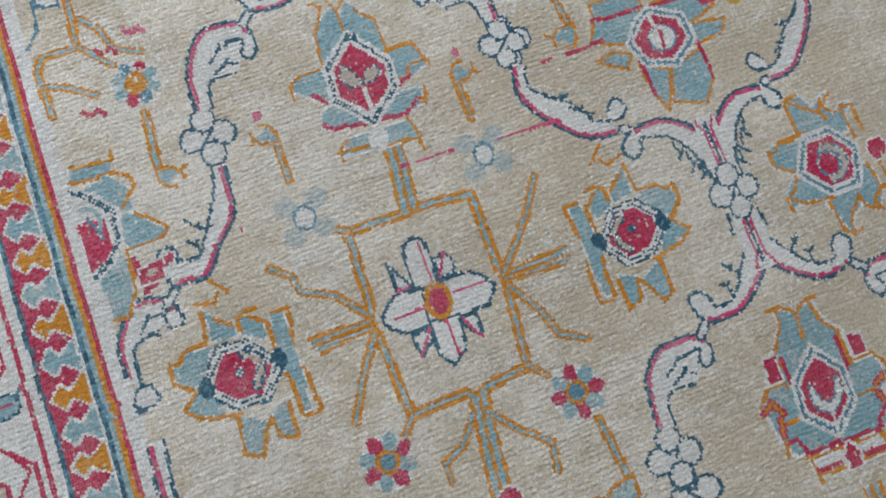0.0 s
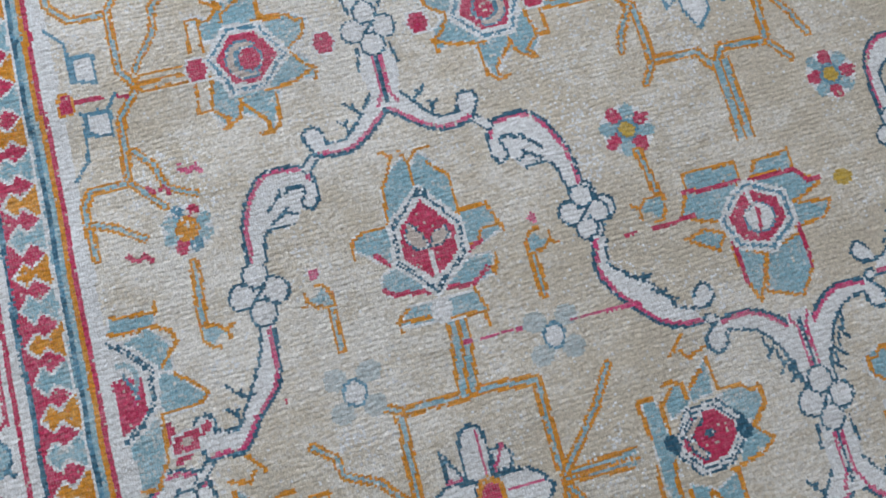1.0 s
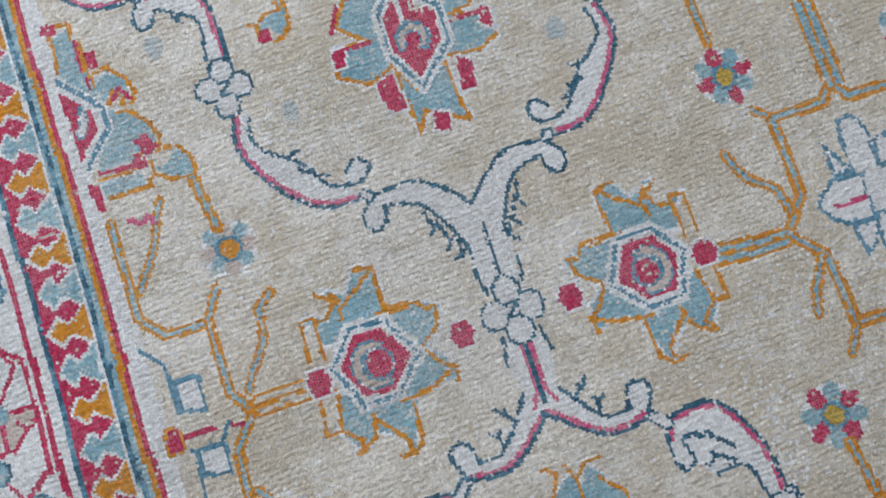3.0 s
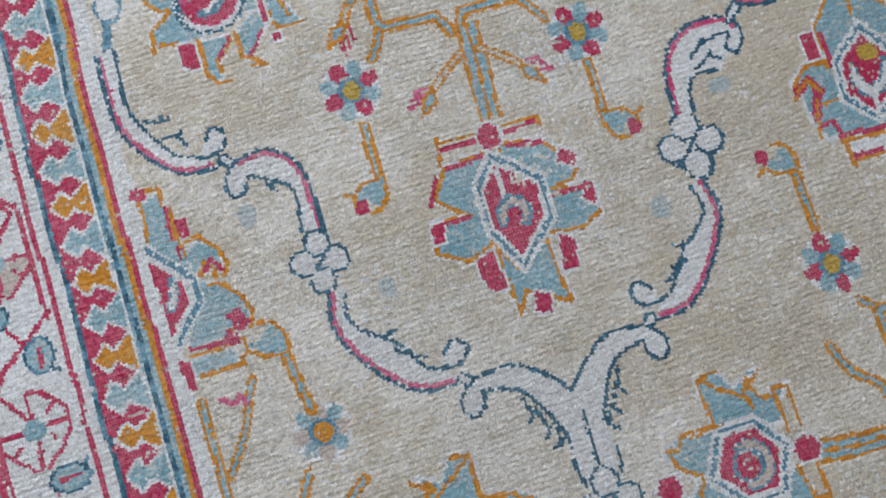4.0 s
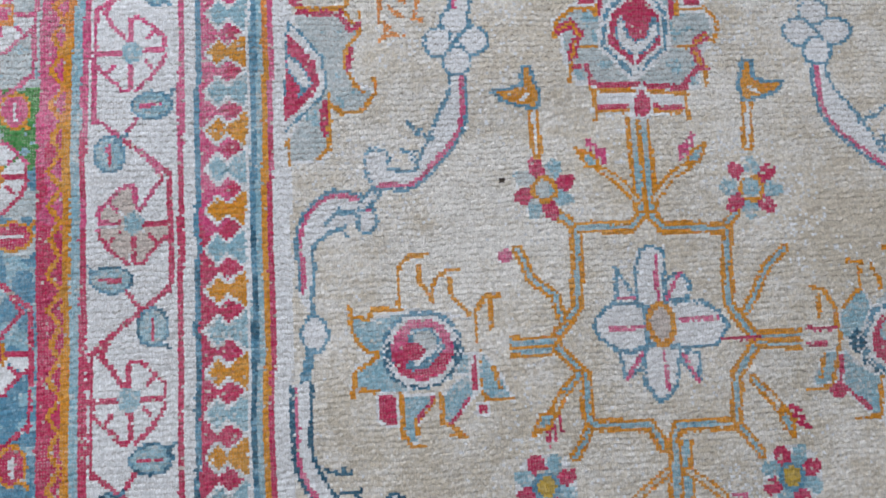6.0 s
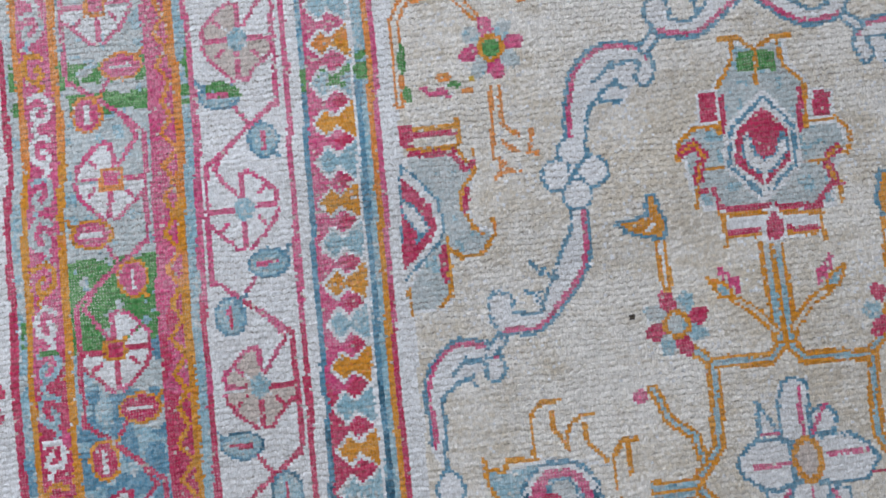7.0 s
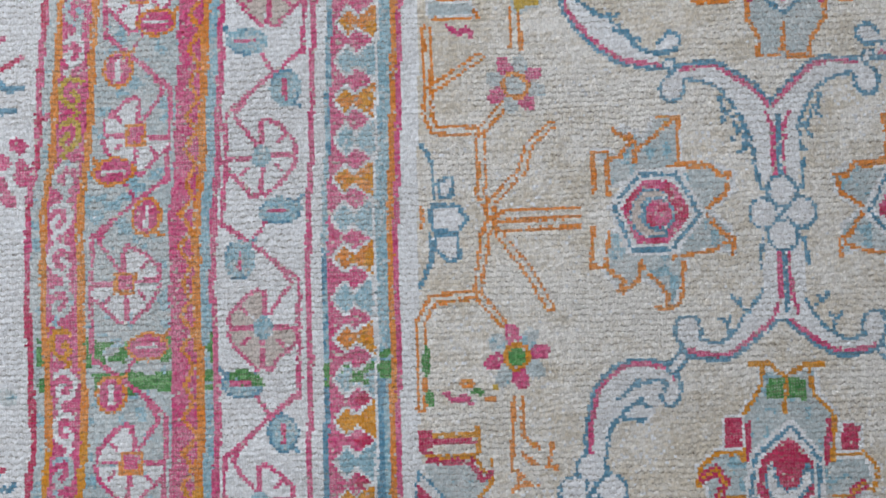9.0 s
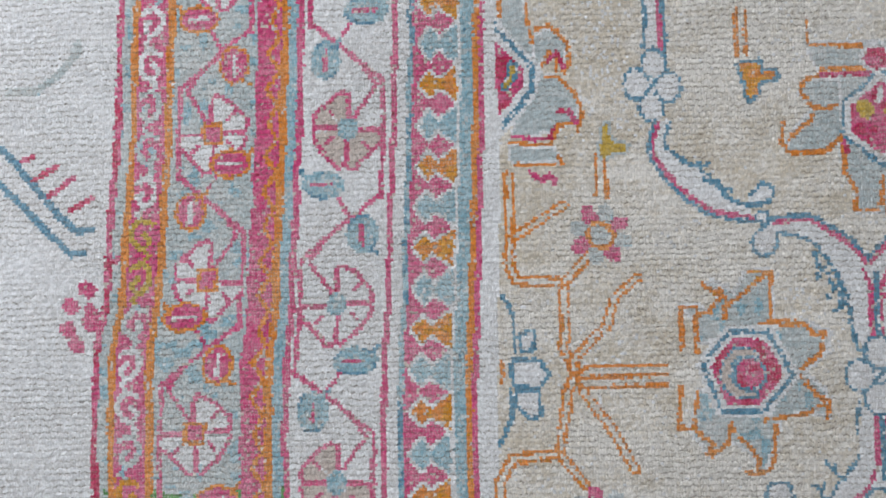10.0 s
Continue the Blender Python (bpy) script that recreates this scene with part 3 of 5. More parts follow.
def palmette_side(x, y, sx=1, sy=1, body="pale", edge="gold", jewel="blue", red="crimson", beads=None, label="side-facing palmette with a red octagonal heart"):
    """Palmette lying on its side at the end of a striped arm."""
    begin("palmette", label)
    pen = Pen(x, y, sx, sy)
    for q in ([(12, 34), (55, 44), (76, 34), (71, 15), (48, -3), (67, -18), (72, -44), (51, -37), (11, -47)],
              [(-44, 29), (-48, 52), (-62, 63), (-47, 63), (-34, 52), (-18, 79), (-38, 83), (-30, 84), (-10, 72), (2, 93), (24, 93), (23, 43), (-9, 33)],
              [(-46, -19), (-55, -55), (-39, -79), (-21, -64), (0, -77), (9, -97), (25, -51), (-4, -34)]):
        pen.fill(q, body, "white", 4)
    for q in ([(22, 47), (55, 44), (62, 33), (73, 35), (69, 15), (49, 1)], [(48, -4), (61, -24), (73, -30), (71, -46)], [(68, -33), (48, -42), (11, -47)],
              [(-62, 61), (-63, 21)], [(-62, 61), (-47, 62), (-48, 18)], [(-47, 55), (-34, 57), (-23, 71), (-41, 83)],
              [(-21, 51), (-18, 67), (-25, 79)], [(-18, 62), (1, 75), (22, 93), (4, 95)], [(24, 93), (23, 43)], [(14, 44), (46, 41)],
              [(-65, -15), (-69, -54), (-54, -55), (-48, -19)], [(-54, -53), (-36, -69), (-44, -80)], [(-39, -80), (-23, -69), (-19, -50)],
              [(-18, -55), (6, -83), (6, -98), (-5, -96)], [(22, -51), (19, -89), (9, -98)]):
        pen.line(q, 4.2, edge)
    hexagon(pen, [(-44, 6), (-17, 39), (20, 37), (43, -4), (11, -40), (-27, -39)], red, jewel)
    hook = curve([(3, -22), (-11, -20), (-20, -9), (-19, 7), (-9, 16), (4, 15)])
    pen.line(hook, 12, jewel)
    pen.line(hook, 7, "blush")
    pen.dot(1, -3, 13, 14, red, halo=jewel)
    if beads:
        for q in beads:
            begin("bead", "small red bead beside the palmette")
            pen.fill([(q[0] - 13, q[1]), (q[0] - 8, q[1] + 12), (q[0] + 8, q[1] + 12), (q[0] + 13, q[1]), (q[0] + 7, q[1] - 13), (q[0] - 8, q[1] - 12)], red, "white", 3)


def palmette_round(x, y, sx=1, sy=1, edge="gold", red="crimson"):
    """Round-hearted palmette with ragged flame leaves above and dark petals below."""
    begin("palmette", "round-hearted palmette with gold flame leaves")
    pen = Pen(x, y, sx, sy)
    for q, c in (([(-70, 38), (-51, 32), (-25, 39), (8, 34), (-32, 3), (-55, 1), (-65, 16)], "pale"), ([(-66, -12), (-32, 0), (-17, -37), (-51, -35), (-70, -34)], "pale"),
                 ([(-26, -42), (10, -44), (-8, -67), (-11, -89), (-22, -83)], "pale"), ([(19, -44), (57, -13), (46, -46), (26, -69), (17, -66)], "pale"),
                 ([(60, -5), (73, -25), (86, -51), (63, -49), (55, -41)], "pale"), ([(-22, 47), (-18, 86), (-5, 98), (1, 63), (12, 51), (28, 84), (32, 44), (48, 32)], "field"),
                 ([(29, -3), (57, -8), (50, -24), (34, -23)], "pale")):
        pen.fill(q, c, "white", 3)
    for q in ([(-71, 47), (-69, 21), (-55, 3), (-45, 1)], [(-67, 38), (-53, 34), (-48, 44), (-19, 43)], [(-22, 44), (-20, 84), (-8, 97), (7, 98)],
              [(-1, 88), (0, 68), (12, 50)], [(10, 57), (16, 73), (28, 81), (39, 81)], [(31, 73), (32, 53), (48, 35)],
              [(54, 9), (54, 40), (66, 53), (80, 53)], [(70, 48), (69, 20)], [(-45, -2), (-67, -17), (-70, -42)], [(-67, -34), (-23, -40), (-24, -80), (-14, -91), (-1, -92)],
              [(16, -44), (17, -69), (39, -84), (25, -82)], [(56, -2), (55, -41), (63, -51), (87, -51)], [(10, -50), (-10, -67), (-9, -78)], [(70, -19), (75, -39)]):
        pen.line(q, 4.4, edge)
    for q in ([(-46, -40), (-29, -41), (-30, -70), (-44, -67)], [(52, -54), (61, -55), (61, -64), (51, -62)], [(50, -4), (55, -5), (53, -41), (48, -40)]):
        pen.fill(q, red, "white", 3)
    pen.line([(10, -46), (-8, -66)], 4, red)
    pen.line([(43, -48), (26, -71)], 4, red)
    x0, y0 = -1, 2
    begin("jewel", under=current)
    pen.dot(x0, y0, 41, 40, "blue")
    pen.dot(x0, y0 - 3, 40, 36, "navy")
    pen.dot(x0, y0, 37, 35, "white")
    pen.dot(-34, -2, 7, 13, "navy")
    pen.dot(33, -1, 7, 13, "navy")
    pen.dot(x0, y0 + 1, 30, 31, "pink")
    pen.fill([(x0 - 30, y0 - 2), (x0 + 30, y0 - 6), (x0 + 22, y0 - 22), (x0, y0 - 30), (x0 - 24, y0 - 20)], red)
    pen.dot(x0 + 2, y0 + 9, 17, 14, "blue")
    pen.dot(x0 + 3, y0 + 9, 12, 10, "faint")
    pen.dot(x0 - 8, y0 - 1, 11, 8, red)
    pen.line([(x0 - 10, y0 - 15), (x0 + 6, y0 - 12), (x0 + 18, y0 + 2)], 9, "blue")
    pen.line([(x0 - 6, y0 - 14), (x0 + 14, y0 + 3)], 5, "white")


def palmette_wide(x, y, edge="gold", red="crimson"):
    """Round-hearted palmette with long leaves on its outer side."""
    me = begin("palmette", "round-hearted palmette with long pale blue leaves")
    pen = Pen(x, y)
    for q in ([(63, 37), (96, 24), (121, 20), (123, 4), (104, -15), (46, -11), (38, 20)], [(50, -12), (104, -18), (123, -33), (122, -45), (83, -43), (35, -41)],
              [(-58, -13), (-45, -27), (-19, -39), (-26, -81), (-46, -66), (-61, -49)], [(-80, -13), (-64, -9), (-69, -42), (-91, -45)],
              [(-10, -38), (31, -40), (25, -82), (12, -92), (4, -67)], [(-62, 3), (-57, 33), (-37, 52), (-26, 28), (-40, 3)]):
        pen.fill(q, "pale", "white", 3)
    pen.fill([(-20, 34), (-6, 52), (12, 84), (30, 84), (35, 40), (38, 20)], "faint")
    for q in ([(-90, 56), (-75, 53), (-66, 34), (-62, 3), (-73, -48), (-98, -49)], [(-80, 48), (-82, 23)], [(-46, 80), (-24, 76), (-14, 62), (-15, 49)], [(-35, 71), (-37, 50), (-57, 33)],
              [(-6, 91), (22, 90), (35, 75), (35, 40), (63, 37), (71, 26), (96, 23)], [(12, 84), (9, 62)], [(121, 29), (123, 4), (104, -15), (58, -12)], [(104, -18), (123, -33), (122, -45), (83, -43), (35, -41)],
              [(-20, -39), (-24, -78), (-51, -82)], [(28, -42), (26, -82), (14, -95), (-7, -93)], [(-80, -13), (-84, -36)]):
        pen.line(q, 4.4, edge)
    for q in ([(96, 21), (109, 9)], [(87, -38), (116, -35)], [(-62, -16), (-64, -46), (-37, -70)], [(-12, -49), (12, -74)], [(-97, -2), (-78, -3)]):
        pen.line(q, 5, red)
    pen.fill([(-14, -43), (-6, -71), (-7, -91), (-21, -88)], red, "white", 3)
    pen.fill([(33, -43), (51, -45), (50, -70), (30, -67)], red, "white", 3)
    pen.dot(-68, -53, 9, 8, red)
    begin("jewel", under=me)
    ring = [(-40, 3), (-26, 29), (-3, 34), (25, 32), (38, 15), (45, -8), (19, -35), (-16, -37), (-38, -22)]
    pen.fill(ring, "blue", "white", 3)
    pen.line([(-38, -22), (-16, -37), (19, -35), (45, -8)], 5, "navy")
    pen.dot(-44, -3, 9, 13, "navy")
    pen.dot(48, -8, 9, 12, "navy")
    pen.fill([(2 + (a - 2) * 0.86, -2 + (b + 2) * 0.86) for a, b in ring], "white")
    pen.fill([(2 + (a - 2) * 0.73, -2 + (b + 2) * 0.76) for a, b in ring], red)
    pen.dot(-2, 4, 18, 17, "pale")
    pen.dot(-4, 6, 13, 12, "blush")
    pen.dot(10, 1, 10, 9, red)
    pen.line([(-2, -16), (16, -10)], 5, "blush")


def palmette_gold_eyed(x, y, edge="orange", red="crimson"):
    """Hanging palmette whose red heart holds two yellow eyes."""
    me = begin("palmette", "pale hanging palmette, its red heart with yellow eyes")
    pen = Pen(x, y)
    for q in ([(-57, 78), (70, 76), (62, 44), (-46, 46)], [(-28, 44), (46, 44), (52, 0), (47, -50), (33, -71), (31, -88), (-19, -87), (-17, -70), (-30, -40), (-34, 10)],
              [(-30, 40), (-62, 40), (-66, 28), (-53, 13), (-79, -15), (-79, -28), (-46, -30), (-28, -14)],
              [(46, 40), (78, 38), (80, 26), (70, 12), (94, -16), (92, -30), (62, -31), (47, -16)]):
        pen.fill(q, "faint", "white", 3)
    for q in ([(-57, 101), (-56, 77), (-4, 75)], [(70, 98), (70, 77), (22, 75)], [(-46, 52), (4, 51)], [(62, 50), (18, 50)],
              [(-84, 0), (-85, -20), (-79, -29), (-46, -30), (-29, -16)], [(-79, -15), (-56, 2), (-53, 13), (-33, 13)], [(-46, 46), (-63, 40), (-66, 28), (-53, 13)],
              [(99, -2), (100, -22), (94, -31), (62, -32), (47, -16)], [(94, -17), (72, 2), (70, 13), (50, 13)], [(62, 46), (78, 40), (82, 28), (70, 13)],
              [(-28, -13), (-28, -50), (-17, -70), (-20, -87), (1, -87), (6, -79), (12, -88), (36, -91)], [(47, -14), (47, -51), (33, -71), (31, -88)], [(7, -54), (6, -79)]):
        pen.line(q, 4.4, edge)
    for q in ([(-46, 46), (4, 46)], [(62, 45), (18, 45)], [(-27, -21), (-25, -30)], [(44, -20), (43, -34)]):
        pen.line(q, 5.5, red)
    begin("jewel", under=me)
    heart = [(11, 39), (35, 10), (33, -13), (9, -34), (-18, -11), (-17, 12)]
    for k, c in ((1.40, "blue"), (1.24, "white"), (1.04, red)):
        pen.fill([(9 + (a - 9) * k, 2 + (b - 2) * k) for a, b in heart], c)
    for a in (-5, 21):
        pen.dot(a, 10, 8, 10, "yellow", 20 if a < 0 else -20)
    pen.line([(9, 30), (9, 20)], 4.5, "white")
    pen.line([(8, 8), (8, -14)], 6, "pink")
    pen.dot(8, 62, 12, 12, red, halo="white")


def palmette_dark(x, y, sx=1, sy=1, rot=0, edge="gold", red="crimson"):
    """Octagonal palmette outlined in beaded navy, with gold-edged blue leaves."""
    me = begin("palmette", "side-facing palmette outlined in beaded navy and white")
    pen = Pen(x, y, sx, sy, rot)
    for q in ([(-22, 80), (-21, 45), (6, 41), (4, 56), (-11, 71)], [(15, 62), (9, 41), (34, 27), (36, 45), (24, 59)], [(48, 54), (62, 53), (58, -65), (46, -62), (42, 8)],
              [(-76, 28), (-57, 42), (-25, 39), (-48, 6), (-64, 3)], [(-58, -4), (-73, -23), (-33, -38), (-32, -15)], [(-22, -45), (-23, -88), (-8, -93), (9, -61)],
              [(13, -55), (14, -84), (34, -86), (35, -45)]):
        pen.fill(q, "pale", "white", 2)
    for q in ([(-29, 94), (-7, 87), (-1, 96)], [(-26, 82), (-28, 46), (-56, 44), (-65, 34), (-76, 38), (-76, 16), (-56, -2), (-74, -20), (-58, -33), (-18, -43)], [(-14, 71), (4, 56)],
              [(-5, 114), (4, 104), (12, 94)], [(11, 45), (10, 60), (20, 67), (34, 67)], [(25, 59), (42, 43), (40, 15)], [(49, 56), (68, 54), (63, 14)], [(44, -18), (48, -66)],
              [(64, -16), (69, -70), (53, -70)], [(-22, -45), (-25, -87), (-8, -95), (4, -69), (12, -58)], [(13, -59), (18, -82), (36, -89), (36, -50)]):
        pen.line(q, 4.8, edge)
    begin("jewel", under=me)
    ring = [(-47, 9), (-20, 39), (18, 33), (45, -7), (16, -41), (-21, -37), (-46, -10)]
    for k, c in ((1.02, "navy"), (0.92, "white"), (0.84, "navy"), (0.77, "white"), (0.71, red)):
        pen.fill([(-1 + (a + 1) * k, -1 + (b + 1) * k) for a, b in ring], c)
    for a, b in (((5, 20), (21, 6)), ((19, -4), (9, -20))):
        pen.line([a, ((a[0] + b[0]) / 2 + 3, (a[1] + b[1]) / 2 + 2), b], 11, "navy")
        pen.line([a, b], 5, "blush")
    pen.dot(-4, 2, 6, 5, "navy")
    begin("bead", "dark blue bead on the rim of the palmette")
    pen.dot(-44, -3, 9, 13, "navy")
    begin("bead", "dark blue bead on the rim of the palmette")
    pen.dot(42, 2, 8, 12, "navy")


def palmette_tall(x, y, sx=1, sy=1, edge="gold", red="crimson"):
    """Slim upright palmette with a long beaded lozenge under two tall blue petals."""
    begin("palmette", "slim upright palmette with a beaded red lozenge")
    pen = Pen(x, y, sx, sy)
    for q in ([(-41, 59), (-26, 83), (-8, 94), (-3, 77), (11, 96), (23, 81), (39, 56), (36, 11), (28, 3), (-2, 49), (-39, 17), (-44, 25)],
              [(-42, 14), (-75, 18), (-87, 12), (-88, -1), (-54, -27), (-44, -16)], [(40, 16), (69, 17), (83, -16), (57, -25), (32, -30)],
              [(-65, -38), (-40, -29), (-15, -67), (-62, -60), (-66, -50)], [(-2, -68), (28, -40), (60, -41), (60, -63), (31, -71)],
              [(-58, -98), (-47, -80), (-15, -80), (33, -78), (41, -102), (-1, -102), (-20, -99)]):
        pen.fill(q, "pale", "white", 3)
    for q in ([(-34, 106), (-21, 99), (-40, 62), (-43, 15)], [(-4, 92), (-4, 56)], [(-10, 102), (-3, 88), (12, 100), (23, 99)], [(19, 82), (39, 58), (37, 8)],
              [(-43, 17), (-75, 18), (-88, 9), (-91, -12)], [(40, 16), (71, 16), (83, -18)], [(79, -10), (58, -12), (51, -24), (30, -32)],
              [(66, -44), (61, -67), (58, -56)], [(-58, -105), (-59, -93), (-15, -94)], [(-1, -101), (37, -104), (38, -119)], [(-47, -80), (-61, -91)], [(32, -75), (41, -102)]):
        pen.line(q, 4, edge)
    for q in ([(-67, -53), (-56, -61), (-13, -67)], [(-4, -68), (33, -71), (53, -56)], [(-67, -13), (-54, -28)], [(35, -33), (54, -24)]):
        pen.line(q, 5.5, red)
    hexagon(pen, [(-1, 51), (36, 3), (32, -36), (-8, -69), (-45, -29), (-40, 16)], red, "navy")
    pen.fill([(-22, 14), (-12, 2), (-6, -16), (-19, -16), (-28, -3)], "blush", "navy", 2.4)
    pen.fill([(17, 2), (20, -7), (10, -16), (-3, -17), (3, -2)], "blush", "navy", 2.4)
    pen.line([(-5, -23), (-5, -57)], 5, "white")
    pen.dot(3, 45, 6, 6, "navy")
    pen.dot(-9, -89, 12, 14, "white")


def palmette_bloom(x, y, sx=1, sy=1, edge="gold", red="crimson"):
    """Hanging palmette with a ring-shaped red heart and long blue lower petals."""
    begin("palmette", "hanging palmette with a ring-shaped red heart")
    pen = Pen(x, y, sx, sy)
    for q in ([(-76, 41), (-7, 40), (-36, -3), (-70, 6), (-89, 18)], [(6, 36), (60, 36), (89, 15), (60, 2), (43, -2)], [(44, -2), (94, -8), (80, -29), (40, -30)],
              [(-94, -11), (-67, -6), (-45, -15), (-59, -34)], [(-43, -34), (-39, -72), (-29, -102), (-5, -51)], [(-6, -52), (45, -38), (45, -79), (22, -109), (-18, -94)],
              [(-73, 65), (-6, 64), (-5, 42), (-75, 44)], [(18, 58), (64, 63), (62, 41), (9, 40)]):
        pen.outlined(q, "pale", edge, 3.8)
    for q in ([(-78, 42), (-6, 40)], [(5, 38), (62, 38), (75, 20), (91, 21)], [(-40, -27), (-38, -79)], [(45, -28), (44, -80)], [(-160, 12), (-148, 12)], [(-126, 12), (-74, 15)]):
        pen.line(q, 5.5, red)
    hexagon(pen, [(-1, 34), (39, 14), (43, -22), (7, -47), (-32, -35), (-42, -1), (-22, 23)], red, "blue")
    pen.dot(3, -9, 20, 19, "blue")
    pen.dot(3, -9, 17, 16, "white")
    pen.line([(2, 3), (0, -29)], 4.5, red)
    pen.line([(-3, 27), (-1, 7)], 5, "white")


def palmette_half(x, y, edge="gold", red="crimson"):
    """Palmette of which only one half shows beside the border."""
    begin("palmette", "half palmette cut off by the border")
    pen = Pen(x, y, clip=0.012)
    pen.fill([(0, 57), (45, 58), (59, 49), (69, 49), (64, 28), (52, 13), (62, -14), (82, -24), (70, -42), (49, -44), (37, -34), (32, -64), (35, -80), (24, -91), (-5, -91), (-11, -76), (27, -24), (32, -1), (13, 33)], "pale", "white", 3)
    for q in ([(13, 86), (56, 86)], [(5, 66), (48, 65), (62, 50)], [(57, 94), (57, 71), (48, 63)], [(70, 60), (69, 41), (54, 21), (51, 9), (61, -15), (71, -23)],
              [(82, -10), (83, -24), (68, -43), (46, -44), (39, -36)], [(35, -25), (35, -54), (33, -80), (18, -91)], [(-8, -70), (-7, -94)]):
        pen.line(q, 4.4, edge)
    pen.fill([(-1, 93), (13, 91), (9, 67), (-2, 70)], red)
    for q in ([(14, 80), (53, 79)], [(6, 61), (49, 60)], [(50, 53), (60, 42), (68, 48)], [(59, 22), (55, 2)], [(31, -33), (29, -64)]):
        pen.line(q, 6, red)
    pen.fill([(-4, 49), (9, 38), (27, 15), (32, -11), (26, -27), (-10, -59)], "white", "blue", 2.6)
    pen.fill([(-5, 39), (21, 12), (26, -11), (19, -26), (-12, -53)], red)
    pen.fill([(-4, 17), (7, 7), (16, -12), (10, -18), (2, -6), (-5, 7)], "white", "blue", 2.4)
    pen.line([(8, -17), (4, -26)], 4, "blue")


def palmette_flared(x, y, edge="gold", red="crimson", eye="white", body="pale", bars=True):
    """Half palmette beside the border with a flared leaf and a footed base."""
    me = begin("palmette", "half palmette with a flared leaf, cut off by the border")
    pen = Pen(x, y, clip=0.011)
    for q in ([(-14, 100), (6, 107), (8, 73), (16, 37), (17, 15), (-16, 61)], [(18, 42), (34, 48), (50, 33), (47, 18), (31, 26), (20, 12)],
              [(24, 6), (42, 0), (58, -20), (61, -39), (37, -50), (-2, -54), (2, -35), (19, -16)], [(-5, -67), (34, -67), (43, -80), (-3, -82)]):
        pen.fill(q, body, "white", 3)
    for q in ([(-7, 112), (7, 112), (6, 96)], [(-15, 103), (-14, 79), (-16, 62)], [(13, 89), (13, 59), (16, 37)], [(20, 50), (35, 52), (51, 35), (54, 16), (48, 6)],
              [(26, 13), (34, 27), (41, 20), (41, 8)], [(31, 2), (42, 1), (58, -15), (65, -35), (60, -52)], [(-4, -62), (34, -63), (43, -46), (59, -44)], [(0, -84), (45, -85), (41, -76)]):
        pen.line(q, 4.4, edge)
    for q in ([(32, 17), (41, 26), (48, 12)], [(41, -34), (51, -31), (59, -45)], [(-3, -56), (32, -58), (38, -48)]):
        pen.line(q, 5, red)
    if bars:
        pen.line([(9, 89), (9, 57)], 5, red)
        pen.line([(11, 47), (10, 35)], 4.5, red)
        for q in ([(-20, 117), (-7, 117), (-9, 103), (-24, 107)], [(16, 76), (27, 74), (27, 54), (16, 57)], [(34, -52), (48, -54), (46, -64), (34, -64)], [(-19, -63), (-8, -66), (-7, -95), (-15, -93)]):
            pen.fill(q, red)
    begin("jewel", under=me)
    fan = [(-20, 60), (1, 36), (21, 14), (21, -12), (0, -38), (-14, -54)]
    for k, c in ((1.06, "white"), (0.98, "blue"), (0.84, "white"), (0.70, red)):
        pen.fill([(-24 + (a + 24) * k, 2 + (b - 2) * k) for a, b in fan], c)
    pen.line([(-3, 14), (-4, 2), (-10, -8)], 11, "blue")
    pen.line([(-3, 12), (-5, 0), (-10, -7)], 5.5, eye)


def palmette_fan(x, y, edge="gold", red="crimson"):
    """Half palmette beside the border with a red fan-shaped heart."""
    me = begin("palmette", "half palmette with a red fan heart, cut off by the border")
    pen = Pen(x, y, clip=0.012)
    for q in ([(-1, 57), (35, 69), (55, 44), (51, 20), (33, 26), (11, 52)], [(37, 18), (57, 14), (67, -4), (83, -20), (74, -28), (38, -26), (29, -10)],
              [(21, -27), (27, -32), (27, -64), (16, -101), (-4, -94), (-8, -51)], [(-4, 88), (44, 82), (42, 70), (-6, 72)]):
        pen.fill(q, "pale", "white", 3)
    for q in ([(-2, 90), (46, 84), (48, 96)], [(-7, 71), (43, 69), (58, 60), (63, 48), (42, 26)], [(54, 15), (67, 3), (85, -14), (75, -25), (35, -25)],
              [(31, -27), (28, -71), (13, -100), (-5, -97)]):
        pen.line(q, 4.4, edge)
    pen.fill([(37, -53), (65, -49), (62, -70), (35, -70)], red, "white", 3)
    pen.dot(50, -60, 6, 5, "blush")
    begin("jewel", under=me)
    fan = [(-13, 68), (11, 52), (33, 26), (28, -15), (9, -36), (-12, -46)]
    pen.fill(fan, "navy", "white", 4)
    pen.fill([(-14 + (a + 14) * 0.86, 8 + (b - 8) * 0.86) for a, b in fan], "white")
    pen.fill([(-13, 22), (20, 22), (18, -16), (8, -28), (-13, -36)], red)
    pen.line(curve([(-6, 38), (8, 34), (14, 20), (8, 4)]), 5, "pale")
    pen.line([(0, 26), (8, 10), (10, -2)], 4.5, "blue")


def pale_flower(x, y, r=30, core="white"):
    begin("pale_flower", "faded pale blue four-petalled flower")
    pen = Pen(x, y)
    for dx, dy in ((-1, 1), (1, 1), (-1, -1), (1, -1)):
        pen.dot(dx * r * 0.62, dy * r * 0.62, r * 0.46, r * 0.42, "faint")
    pen.dot(0, 0, 14, 16, "blue")
    pen.dot(0, 0, 10.5, 12.5, core)


def fleck(x, y, rx, ry, name, rot=0):
    """A stray spot of colour in the field."""
    begin("stray_spot")
    Pen(x, y, rot=rot).dot(0, 0, rx, ry, name)


